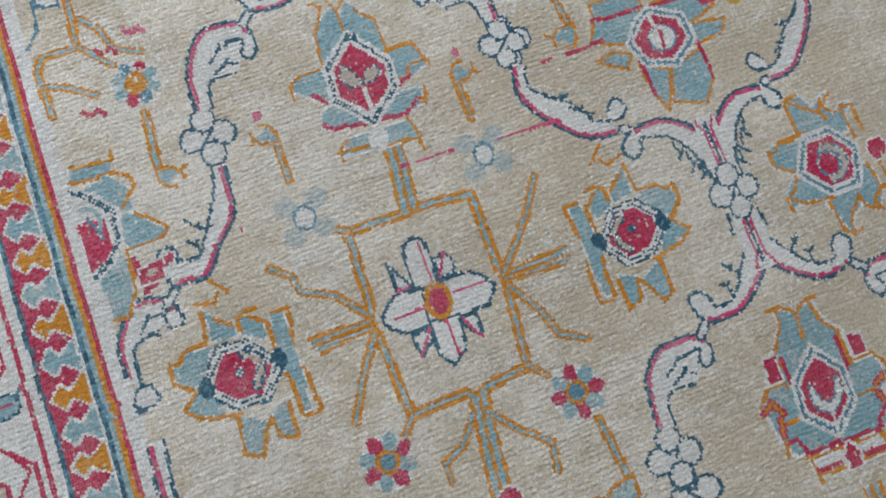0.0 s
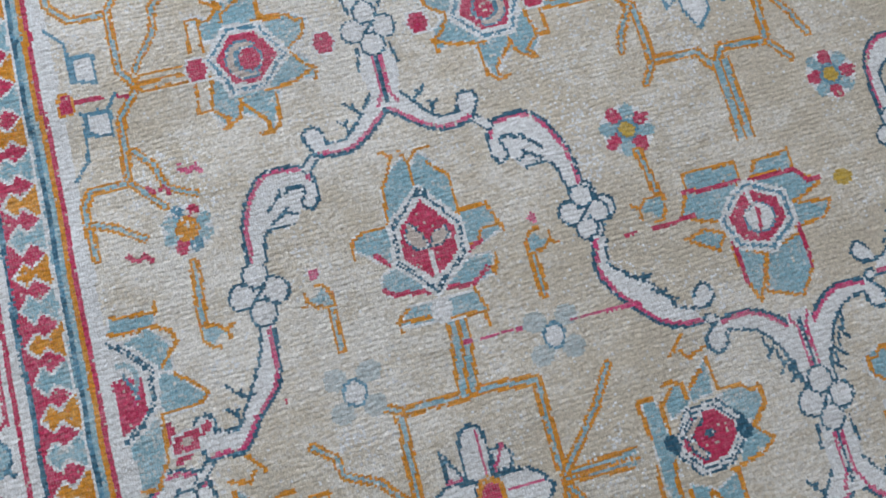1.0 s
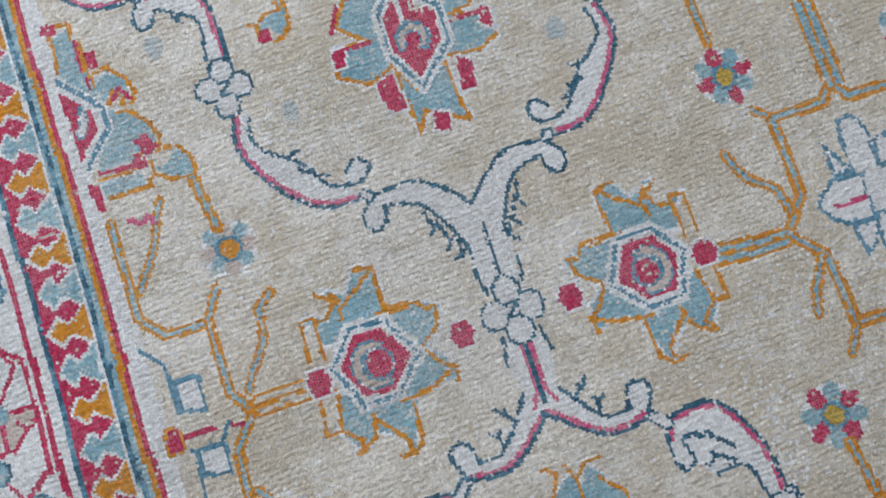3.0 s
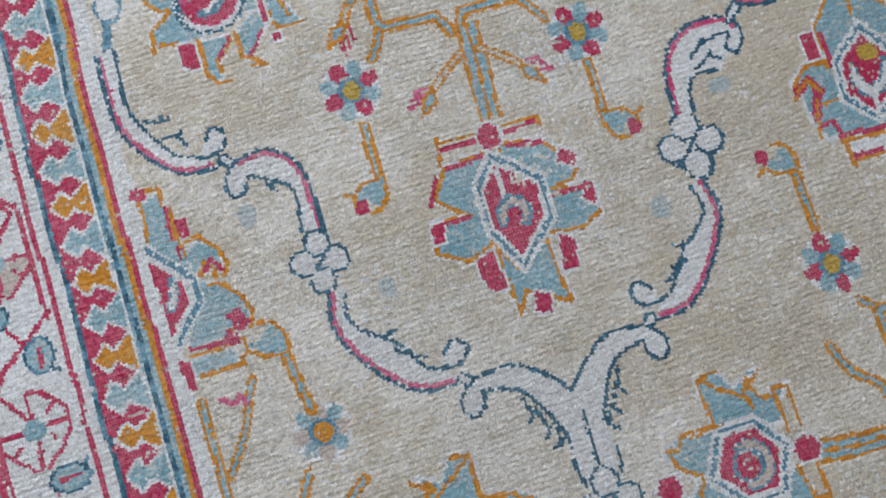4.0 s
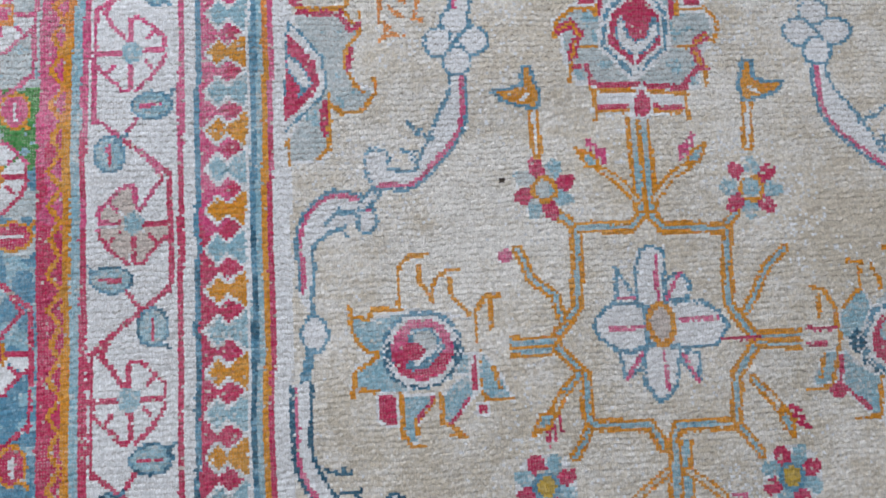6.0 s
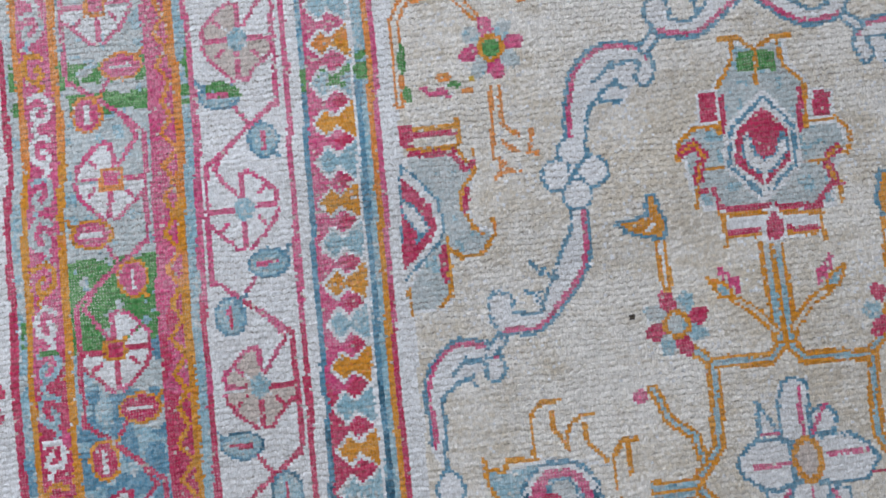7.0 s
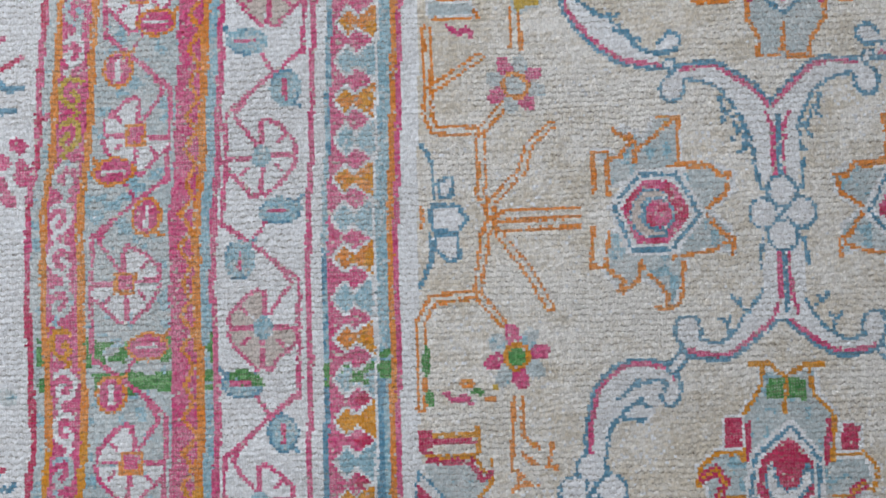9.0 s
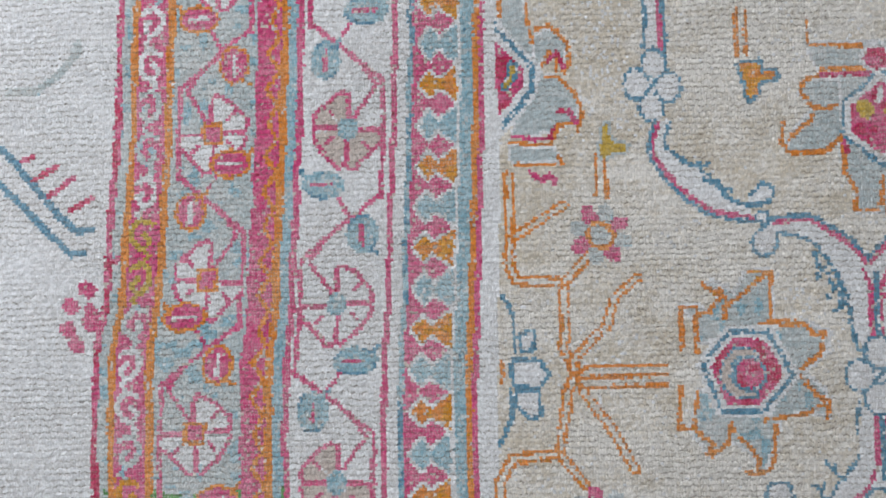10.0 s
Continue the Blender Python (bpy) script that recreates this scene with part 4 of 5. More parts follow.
# ---- the ogee lattice of the field ----
def narrower(x):
    """Vines beside the border are squeezed a little at the waist."""
    return x if x > -240 else -240 + (x + 240) * 0.90


def wider(x):
    """Right-hand vines reach a little further out than the ones squeezed against the border."""
    a = abs(x)
    return math.copysign(a if a < 200 else 200 + (a - 200) * 1.27, x)


AX, AY, BX, BY = 0.389, -1.756, 0.390, -0.560
HIGH = ((-640, -476, -397, -348, -316, 0), (-640, -478, -416, -378, -343, 0))      # the foot of the ogee further up is short
# the lower ogee is flatter at its waist than the upper one
FLAT = ((0, 25, 86, 113, 147, 168, 208, 260, 300, 391, 422, 540), (0, 24, 62, 78, 116, 145, 180, 238, 279, 368, 411, 525))
upper_quarter(Pen(BX, BY, 1.02, bend=narrower), "blue", "pink")
upper_quarter(Pen(BX, BY, -1.01, bend=wider), "blue", "pink")
upper_quarter(Pen(AX, AY, 1.02, bend=narrower, rise=FLAT), "navy", "pink")
upper_quarter(Pen(AX, AY, -1.03, rise=FLAT), "navy", "pink", half=True)
lower_quarter(Pen(0.788, -1.163), "navy", "pink", "pink", half=True)
lower_quarter(Pen(0.788, -1.163, -0.97), "navy", "pink", "pink")
for oy, tone in ((BY, ("navy", "pink", None)), (AY, ("navy", "pink", None)), (0.636, ("blue", "pink", "pink"))):
    lower_quarter(Pen(BX, oy, 0.98 if oy < -1 else (1.0 if oy < 0 else 0.95), clip=0.006, rise=HIGH if oy > 0 else None), *tone)
    lower_quarter(Pen(BX, oy, -0.95, bend=wider, rise=HIGH if oy > 0 else None), *tone, half=oy < 0)
upper_quarter(Pen(0.785, -1.171, 1.04), "navy", "pink", half=True)
upper_quarter(Pen(0.792, -1.171, -1, bend=wider), "navy", "pink")
upper_quarter(Pen(0.784, -2.325, 1.06), "navy", "pink", half=True)
upper_quarter(Pen(0.790, -2.322, -1.10), "navy", "pink", half=True)
for x, y, e in ((0.392, -1.194, "navy"), (0.396, 0.008, "blue"), (0.787, -1.756, "navy"), (0.800, -0.595, "blue")):
    tip_stem(x, y, 1, e, None if e == "navy" and x < 0.5 else "pink")
    tip_stem(x, y, -1, e)
    quatrefoil(Pen(x, y), 0, 0, 14.5, e)

# medallion below
mA = Pen(AX, AY)
square_frame(mA, plan=SQUARE_LOW)
cross_flower(mA, "navy", "gold", "crimson")
centre_stem(mA, ((5, 114), (14, 200)))
centre_stem(mA, ((6, -122), (-10, -232)))
palmette_tall(0.399, -1.456)
palmette_dark(0.151, -1.758)
palmette_dark(0.640, -1.759, -1, 1)
pale_flower(0.274, -1.609)
pale_flower(0.505, -1.606)
begin("thread_line", "thin red line across the field")
Pen(0, 0).line([(402, -1588), (470, -1590)], 3.2, "pink")
Pen(0, 0).line([(530, -1594), (610, -1596)], 3.2, "pink")
rosette(0.271, -1.909, heart="blue", ring="gold")
rosette(0.505, -1.915, heart="blue", ring="gold", turn=0)
for s in (-1, 1):
    tulip(Pen(AX + 0.118 * s, AY + 0.245, -s * 0.72, 0.72), "pale", "gold", (0, -66), ("pink", -16, 56))
    tulip(Pen(AX + 0.135 * s, AY - 0.27, s, -1), "pale", "gold", (-8, -72))
for q in ([(-8, -140), (-32, -168), (-57, -178), (-58, -200)], [(8, -140), (36, -174), (66, -200), (60, -232)]):
    begin("bud_spray")
    mA.twin(q, 10, "gold", "pale")
begin("bead", "small red bead on the centre stem")
Pen(0, 0).dot(387, -1998, 13, 13, "crimson", halo="white")
begin("thread_line", "stepped red line beside the half palmette")
Pen(0, 0).line([(72, -1593), (75, -1614), (76, -1628), (86, -1626), (99, -1607), (113, -1602)], 9, "crimson")

# medallion above
mB = Pen(BX, BY)
square_frame(mB)
cross_flower(mB, "blue", "gold", "blush")
centre_stem(mB, ((-6, 116), (-8, 212)))
centre_stem(mB, ((10, -118), (4, -222)))
palmette_up(0.388, -0.250, jewel="blue", top="green")
palmette_down(0.387, -0.881)
palmette_round(0.148, -0.576)
palmette_wide(0.635, -0.586)
for x, y, h, g in ((0.280, -0.418, "pale", "gold"), (0.495, -0.426, "pale", "gold")):
    rosette(x, y, heart=h, ring=g, turn=18 if x < 0.4 else 40, halo=None)
for x, y in ((0.263, -0.713), (0.512, -0.720)):
    rosette(x, y)
for s in (-1, 1):
    tulip(Pen(BX - 0.004 + 0.113 * s, BY + 0.226, -s), "gold", "blue", (3, -48))
    tulip(Pen(BX + 0.124 * s - 0.002, BY - 0.250, -s * 0.9, -0.9), "pale", "gold", (0, -62), ("crimson", -28, 28))
    bud(Pen(BX - 0.006, BY, s), [(9, 126), (30, 150), (46, 160)], turn=0.25)
    bud(Pen(BX + 0.004, BY, s), [(10, -146), (34, -164), (48, -176)])
bud(mB, [(-106, -66), (-114, -80)], "gold", "crimson")
bud(mB, [(104, -76), (116, -92)], "gold", "crimson")
begin("thread_line", "thin red line across the field")
Pen(BX, BY).line([(62, -20), (100, -20)], 4, "crimson")
Pen(BX, BY).line([(150, -14), (178, -14)], 5, "crimson")

# medallions of the next column
mC = Pen(0.798, -1.192, rise=((-240, -122, -97, -46, 0, 110, 240), (-262, -150, -127, -53, -6, 110, 240)))
square_frame(mC, "gold", "pale")
cross_flower(mC, "blue", "white", "white", False)
centre_stem(mC, ((0, 112), (0, 212)))
centre_stem(mC, ((4, -118), (2, -225)))
begin("arm", "gold and blue striped arm of the frame")
mC.fill([(-190, 0), (-150, -4), (-150, -24), (-190, -20)], "pale")
for d in (0, -10, -20):
    mC.line([(-190, d), (-150, d - 4)], 4.4, "gold")
palmette_side(0.537, -1.197, -1, 1, beads=[(-62, -4), (84, -3)])
palmette_bloom(0.780, -1.529)
palmette_up(0.800, -0.850, red="crimson", top="pale")
rosette(0.660, -1.395, turn=30)
rosette(0.933, -1.387, turn=0)
rosette(0.689, -1.032, turn=10)
palmette_side(0.922, -1.762, -1, 1, beads=[(-70, -6)])
rosette(0.900, -1.040)
tulip(Pen(0.672, -1.480, 0.8, -0.8), "pale", "gold", (-10, -70))
tulip(Pen(0.686, -0.930, 0.9, 0.9), "pale", "gold", (0, -68), ("crimson", -34, 26))
palmette_up(0.790, -2.019, top="pale")
centre_stem(Pen(0.795, -2.14), ((0, -100), (0, 0)))
palmette_side(0.524, 0.010, -1, 1, edge="orange")
palmette_gold_eyed(0.399, 0.252)
centre_stem(Pen(0.402, 0.40), ((0, 100), (0, 10)))
rosette(0.275, 0.455, turn=12)

# half medallions cut by the border
def half_medallion(oy, edge, core, frames, arm, buds, petals, tendrils, palmette):
    pen = Pen(0.045, oy)
    begin("stepped_frame", "double-line frame cut by the border")
    for q in frames:
        pen.twin(q, 11.5, edge, core)
    for d in (11, 1, -9):
        pen.line([(66, arm + d * 0.5), (74, arm + d), (150, arm + d)], 4.2, edge)
    for q in buds:
        begin("bud_spray")
        pen.twin(q, 10, edge, core)
    begin("cross_flower", "white flower cut by the border")
    for q in petals:
        pen.outlined(q, "white", "blue", 3.8)
    for q in tendrils:
        pen.line(q, 4.0, "blue")
    palmette_side(palmette[0], palmette[1], 1, 1, edge=edge, beads=palmette[2])
    return pen


half_medallion(0.017, "orange", "field",
               ([(5, 190), (3, 103), (11, 87), (56, 85), (53, 22), (64, 1)], [(62, -8), (54, -22), (47, -80), (0, -85), (-12, -106), (-13, -190)]), -8,
               ([(62, 10), (95, 43), (104, 68), (127, 89)], [(69, -18), (95, -54), (118, -94)], [(8, 130), (36, 148), (58, 160)], [(56, 85), (80, 110)], [(48, -82), (70, -110)]),
               ([(2, 12), (29, 10), (40, -4), (29, -17), (4, -14)], [(11, 37), (25, 38), (24, 19), (11, 19)], [(7, -18), (28, -21), (31, -42), (20, -46), (6, -32)]),
               ([(-5, 74), (6, 53), (6, 18)], [(1, -17), (3, -44), (-11, -70)]), (0.274, 0.014, None))
Pen(0.045, 0.017).line([(-8, 10), (-6, 6), (-6, -6), (-8, -10)], 4, "orange")
mH = half_medallion(-1.194, "gold", "pale",
                    ([(-15, 216), (-15, 114), (6, 90), (51, 88), (52, 13), (64, -4)], [(65, -14), (42, -44), (39, -122), (-5, -120), (-16, -139), (-12, -200)]), -9,
                    ([(-6, 140), (19, 177), (39, 223)], [(70, 10), (100, 53), (103, 85), (120, 97)], [(49, -84), (69, -107), (79, -138), (110, -153)], [(51, 88), (69, 120)], [(39, -122), (72, -160)],
                     [(-10, -160), (18, -172), (44, -190)]),
                    ([(3, -29), (32, -33), (31, -59), (7, -55)], [(2, 42), (2, 10), (24, 6), (28, 40)]),
                    ([(-22, 83), (-1, 62), (-2, 10)], [(3, -29), (-1, -84), (-18, -105)], [(0, -28), (30, -30), (42, -12)]), (0.245, -1.198, [(-61, -2), (90, -2)]))
begin("thread_line", "thin red line through the half flower")
mH.line([(-8, -14), (26, -14)], 4.5, "crimson")
mH.line([(44, -17), (56, -19)], 5, "crimson")
mH.fill([(-18, -2), (-8, -4), (-8, -24), (-20, -26)], "crimson", "gold", 3)
palmette_half(0.030, -0.287)
palmette_flared(0.037, -0.868)
palmette_fan(0.037, -1.552)
palmette_flared(0.058, 0.303, "orange", "crimson", "yellow", "faint", False)
rosette(0.128, -0.126, petals=("pink", "pale"), heart="green", ring="gold", turn=10, halo=None)
rosette(0.137, 0.148, petals=("pink", "pale"), heart="pale", ring="orange", turn=30, halo=None, r=29)
rosette(0.137, -1.385, ("pale", "crimson", "blue", "pale"), heart="gold", ring="gold", turn=20, r=28)
rosette(0.137, -1.040, ("pale", "blush"), heart="gold", ring="blue", turn=45, r=28)
begin("tulip", "sketchy orange stalk with spread feet")
for q in ([(124, -165), (121, -207), (119, -235), (128, -243)], [(132, -166), (132, -203), (146, -216)], [(160, -212), (157, -224), (154, -234), (164, -237)], [(130, -222), (142, -232)], [(119, -257), (129, -252), (143, -252)], [(126, -243), (122, -257)]):
    Pen(0, 0).line(q, 4.4, "orange")
tulip(Pen(0.131, -1.496, -0.7, -0.7), "pale", "gold", (-7, -103))
tulip(Pen(0.122, -0.955, 1, 1), "pale", "gold", (10, -60), ("crimson", -34, 44))
begin("tulip", "small yellow-green tulip on an orange stalk")
Pen(0, 0).fill([(139, 229), (142, 252), (147, 259), (150, 241), (166, 235), (164, 230), (152, 228), (141, 221)], "yellow", "faint", 3)
for q in ([(135, 224), (134, 185)], [(143, 220), (145, 185)]):
    Pen(0, 0).line(q, 4.4, "orange")
begin("tulip", "small gold tulip hanging from its stalk")
Pen(0, 0).fill([(276, 310), (294, 313), (297, 301), (309, 304), (312, 296), (296, 293), (292, 281), (284, 276), (280, 296)], "gold", "blue", 3.4)
for q in ([(274, 364), (274, 319)], [(284, 362), (283, 321)]):
    Pen(0, 0).line(q, 4.4, "orange")
begin("bud_spray")
for x, y, c in ((0.112, -1.333, "crimson"), (0.078, -1.405, "crimson"), (0.150, -1.315, "pink"), (0.060, -0.985, "pink"), (0.066, -0.165, "pink"), (0.082, 0.205, "pink")):
    Pen(x, y).line([(-10, 5), (0, -3), (9, 2), (14, -6)], 6, c)
for x, y, a, b, c in ((0.236, -0.484, 6, 8, "pink"), (0.238, -0.407, 3, 4, "dark"), (0.20, -1.60, 3, 3, "crimson"), (0.62, -0.48, 5, 3, "field"),
                      (0.124, -0.811, 10, 14, "faint"), (0.239, -0.922, 9, 11, "faint"), (0.536, -0.924, 11, 13, "faint"), (0.639, -0.819, 13, 9, "faint"),
                      (0.900, -1.515, 12, 10, "yellow"), (0.037, -0.128, 4, 16, "green"), (0.040, -0.165, 4, 8, "green"), (0.078, -0.150, 8, 5, "orange"),
                      (0.088, -0.158, 7, 4, "green"), (0.100, -0.166, 6, 4, "orange"), (0.074, -0.168, 5, 4, "pink"), (0.106, -0.154, 4, 4, "yellow"), (0.806, -0.830, 11, 10, "yellow")):
    fleck(x, y, a, b, c)

# ---- borders ----
def stripe(name, a, b, colour, label=""):
    """A plain band of the border between two distances (mm) from the field's edge."""
    begin(name, label)
    m = (U < -b / 1000) & (U >= -a / 1000)
    dye[m] = DYE[colour]
    owner[m] = current


OUT = ~IN_FIELD
begin("outer_border", "wide ivory outer border with scattered blue and red motifs")
dye[OUT], owner[OUT] = DYE["white"], current
BAND = {}
for name, a, b, colour, label in (
        ("guard_stripe", 4.5, -1, "pink", "thin rose stripe"), ("guard_stripe", 10.5, 4.5, "orange", "thin orange stripe"),
        ("guard_stripe", 16, 10.5, "pale", "thin pale blue stripe"), ("guard_stripe", 22, 16, "blue", "thin blue stripe"),
        ("guard_stripe", 26, 22, "pale", "thin pale blue stripe"),
        ("heart_border", 71, 26, "pink", "rose band with gold and pale blue hearts"), ("guard_stripe", 76.5, 71, "blue", "thin blue stripe"),
        ("guard_stripe", 87, 76.5, "white", "thin ivory stripe"), ("guard_stripe", 93, 87, "pink", "thin rose stripe"),
        ("meander_border", 181, 93, "white", "ivory band with a rose meander of flowers and leaves"),
        ("guard_stripe", 188, 181, "pink", "thin rose stripe"), ("guard_stripe", 197, 188, "pale", "thin pale blue stripe"),
        ("guard_stripe", 205, 197, "orange", "thin orange stripe"), ("chain_border", 222, 205, "pink", "rose band with an orange zigzag"),
        ("guard_stripe", 229, 222, "pink", "thin rose stripe"), ("blue_border", 314, 229, "pale", "pale blue band with flowers and pomegranates"),
        ("guard_stripe", 322, 314, "orange", "thin orange stripe"), ("scroll_border", 351, 322, "pink", "rose band with pale curls"),
        ("guard_stripe", 358, 351, "orange", "thin orange stripe"), ("guard_stripe", 367, 358, "pale", "thin pale blue stripe"),
        ("guard_stripe", 374, 367, "crimson", "thin red stripe")):
    stripe(name, a, b, colour, label)
    BAND[name] = current

bp = Pen(0, 0, border=True)
# hearts, alternately gold and pale
for k in range(-8, 56):
    y = 139 - 40.25 * k
    c = "gold" if k % 2 == 0 else "pale"
    begin("heart", "gold heart with an ivory outline" if c == "gold" else "pale blue heart with an ivory outline", BAND["heart_border"])
    h = 12.5 if c == "gold" else 14
    bp.fill([(-65, y), (-54, y + h), (-45, y + 3.5), (-26, y + 19), (-26, y - 19), (-45, y - 3.5), (-54, y - h)], c, "white", 3.4)
    bp.fill([(-65, y), (-54, y + h), (-45, y + 3.5), (-26, y + 17), (-26, y - 17), (-45, y - 3.5), (-54, y - h)], c)
    begin("lozenge", "", BAND["heart_border"])
    bp.fill([(-48, y + 20), (-38, y + 28), (-29, y + 20), (-38, y + 12)], "crimson" if k > 5 else "pink")


def leaf(x, y, rx, ry, edge, body, vein, flip=1, name="leaf"):
    begin(name, "", BAND["blue_border" if name == "fruit" else "meander_border"])
    bp.dot(x, y, rx, ry, edge)
    bp.dot(x, y, rx - 3.4, ry - 3.4, body)
    if rx > ry:
        bp.line([(x + flip * rx, y + ry), (x + flip * rx * 0.7, y + ry * 0.3)], 4, edge)
        bp.line([(x - rx * 0.5, y), (x + rx * 0.4, y)], 4, vein)
    else:
        bp.line([(x + rx, y + ry * flip), (x + rx * 0.4, y + ry * flip * 0.7)], 4, edge)
        bp.line([(x, y - ry * 0.5), (x, y + ry * 0.4)], 4, vein)


def fan_flower(x, y, s, edge, petal, heart, core=None):
    """A flower whose outlined petals open away from its stalk, divided by spokes."""
    begin("fan_flower", "open flower with outlined petals on the border", BAND["blue_border" if core else "meander_border"])
    def there(*pts):
        return [(x - s * a, y + b) for a, b in pts]

    rims = ([(-1, 35), (5, 38), (15, 33), (25, 23)], [(27, 20), (34, 14), (34, 4)], [(35, -4), (32, -13), (22, -26), (6, -40)],
            [(-2, -39), (-8, -40), (-13, -33), (-25, -22)], [(-27, -20), (-35, -12), (-35, -3), (-31, -2)])
    for rim in rims:
        bp.fill(there((0, 0), *rim), petal)
    for rim in rims:
        bp.line(there(*rim), 4.2, edge)
    for q in ([(-1, 12), (-1, 35)], [(12, 1), (33, 1)], [(1, -12), (1, -37)], [(-12, -1), (-33, -1)]):
        bp.line(there(*q), 5.2, edge)
    for q in ([(16, 14), (24, 22)], [(-15, -13), (-24, -22)], [(15, -9), (21, -15)]):
        bp.line(there(*q), 3.6, edge)
    if core:
        bp.fill(there((-11, 11), (11, 11), (11, -11), (-11, -11)), heart)
        bp.fill(there((-7, 7.5), (7, 7.5), (7, -7.5), (-7, -7.5)), core)
    else:
        bp.dot(x, y, 10.5, 11.5, heart)


def meander(ys, mid, half, step, vine, leafs, flower, first=1):
    """A zigzag vine that swings from side to side of a band, with a flower in each bend and two leaves at each crossing."""
    for k, y in enumerate(ys):
        s = first if k % 2 == 0 else -first
        nxt = ys[k + 1] if k + 1 < len(ys) else y - step
        begin("meander_vine", "", BAND["blue_border" if mid < -200 else "meander_border"])
        bp.line([(mid - half * s, y + step * 0.62), (mid - half * 0.4 * s, y + step * 0.52), (mid + half * s, y + step * 0.27), (mid + half * s, nxt + step * 0.60)], 5, vine)
        bp.line([(mid + half * 0.4 * s, y + step * 0.38), (mid + half * 0.8 * s, y + step * 0.25), (mid + 8 * s, y + 13)], 4.4, vine)
        bp.line([(mid - half * 0.2 * s, y + step * 0.5), (mid + half * 0.3 * s, y + step * 0.66)], 4, vine)
        leafs(mid + half * 0.52 * s, y + step * 0.68, 22, 15, s)
        leafs(mid - half * 0.55 * s, y + step * 0.40, 16, 20, s)
        flower(mid + 2 * s, y, s)


def meander_leaf(x, y, rx, ry, s):
    leaf(x, y, rx, ry, "blue", "pale", "pink", s)


def meander_flower(x, y, s):
    fan_flower(x, y, s, "pink", "blush" if s > 0 else "white", "pale")


def fruit(x, y, rx, ry, s):
    leaf(x, y, rx, ry, "orange", "pink", "white", s, "fruit")


def blue_flower(x, y, s):
    fan_flower(x, y, s, "pink", "white", "orange", "pink")


meander([258 + 173.2 * 1] + [258 - 173.2 * k for k in range(0, 15)], -138, 38, 173.2, "pink", meander_leaf, meander_flower, -1)
meander([420, 257, 112, -38, -218, -385, -558] + [-558 - 172 * k for k in range(1, 10)], -271, 36, 168, "pink", fruit, blue_flower)

# orange zigzag chain
begin("zigzag", "orange zigzag line", BAND["chain_border"])
bp.line([(-213 + (6 if k % 2 else -5) + (2.5 if k % 3 == 0 else 0), 470 - 17 * k) for k in range(160)], 4.6, "orange")
# pale curls
for k in range(64):
    y = 470 - 42.5 * k
    begin("curl", "", BAND["scroll_border"])
    c = "yellow" if k in (7, 8) else ("pale" if k % 4 < 2 else "white")
    if k % 5 == 3:
        c = "gold" if k > 11 else c
    f = 1 if k % 2 else -1
    hook = [(9, -5), (-2, -1), (-10, -10), (-8, -23), (1, -29), (7, -22), (2, -15)]
    bp.line(curve([(-338 + f * a, y + b) for a, b in hook], 3), 5.8, c)
    bp.line([(-338 + f * 1, y - 30), (-338 + f * 7, y - 36), (-338 + f * 2, y - 42)], 4.6, c)

# outer border figures
begin("outer_figure", "blue double line with red dashes")


def outer(pts, width, colour):
    off = [(x - 1000 * np.interp(y / 1000, EDGE_Y, EDGE_X), y) for x, y in pts]
    bp.line(off, width, colour)


for q in ([(-494, 271), (-459, 243), (-430, 212), (-401, 177), (-381, 162), (-368, 165)], [(-494, 238), (-459, 209), (-424, 175), (-398, 149), (-387, 140), (-374, 142)]):
    outer(q, 7, "blue")
for q in ([(-442, 235), (-432, 239)], [(-429, 216), (-406, 230)], [(-413, 200), (-389, 217)], [(-391, 183), (-368, 195)], [(-407, -231), (-388, -221)], [(-350, 130), (-341, 135)]):
    outer(q, 6, "crimson")
for q in ([(-457, 304), (-425, 306), (-408, 320), (-385, 342)], [(-390, 345), (-385, 351)]):
    outer(q, 8, "pale")
for q in ([(-410, -240), (-380, -241), (-376, -237)], [(-409, -228), (-393, -227)]):
    outer(q, 6, "blue")
begin("outer_flower", "small rose flower on the ivory outer border")
for q in [(-373, 107), (-388, 91), (-388, 68), (-377, 52), (-366, 74), (-367, 84)]:
    outer([q, (q[0] + 4, q[1] - 4)], 14, "pink")
for q in [(-396, -405), (-383, -412), (-400, -426), (-387, -436)]:
    outer([q, (q[0] + 3, q[1] - 4)], 11, "crimson")
for q in [(-389, -148), (-383, -147)]:
    outer([q, (q[0] + 3, q[1] - 4)], 12, "pale")

# green re-dyed patches across the border
begin("green_repair", "green stripes of later repair knots")
for y0, y1, u0, u1 in ((-0.121, -0.094, -0.364, -0.186), (-0.149, -0.128, -0.364, -0.186), (-0.385, -0.296, -0.355, -0.225), (-0.372, -0.35, -0.364, -0.29),
                       (-0.146, -0.126, -0.17, 0.0), (-0.120, -0.112, -0.07, 0.0)):
    ragged = SY + wave((NY, NX), 6, 0.004)
    m = (wave((NY, NX), 3, 1.0) > -0.75) & (ragged > y0) & (ragged < y1) & (U > u0) & (U < u1) & ((dye == DYE["pale"]) | ((u0 > -0.2) & (dye == DYE["blue"])))
    dye[m], owner[m] = DYE["green"], current

# the rose and blue dyes of the border have kept their depth away from the sun-faded end
for a, b, y in (("pink", "crimson", -0.40), ("blue", "navy", -0.46), ("orange", "gold", -0.25)):
    m = OUT & (SY + wave((NY, NX), 13, 0.05) < y) & (dye == DYE[a]) & ((b != "navy") | (wave((NY, NX), 3, 1.0) < 0.1))
    dye[m] = DYE[b]

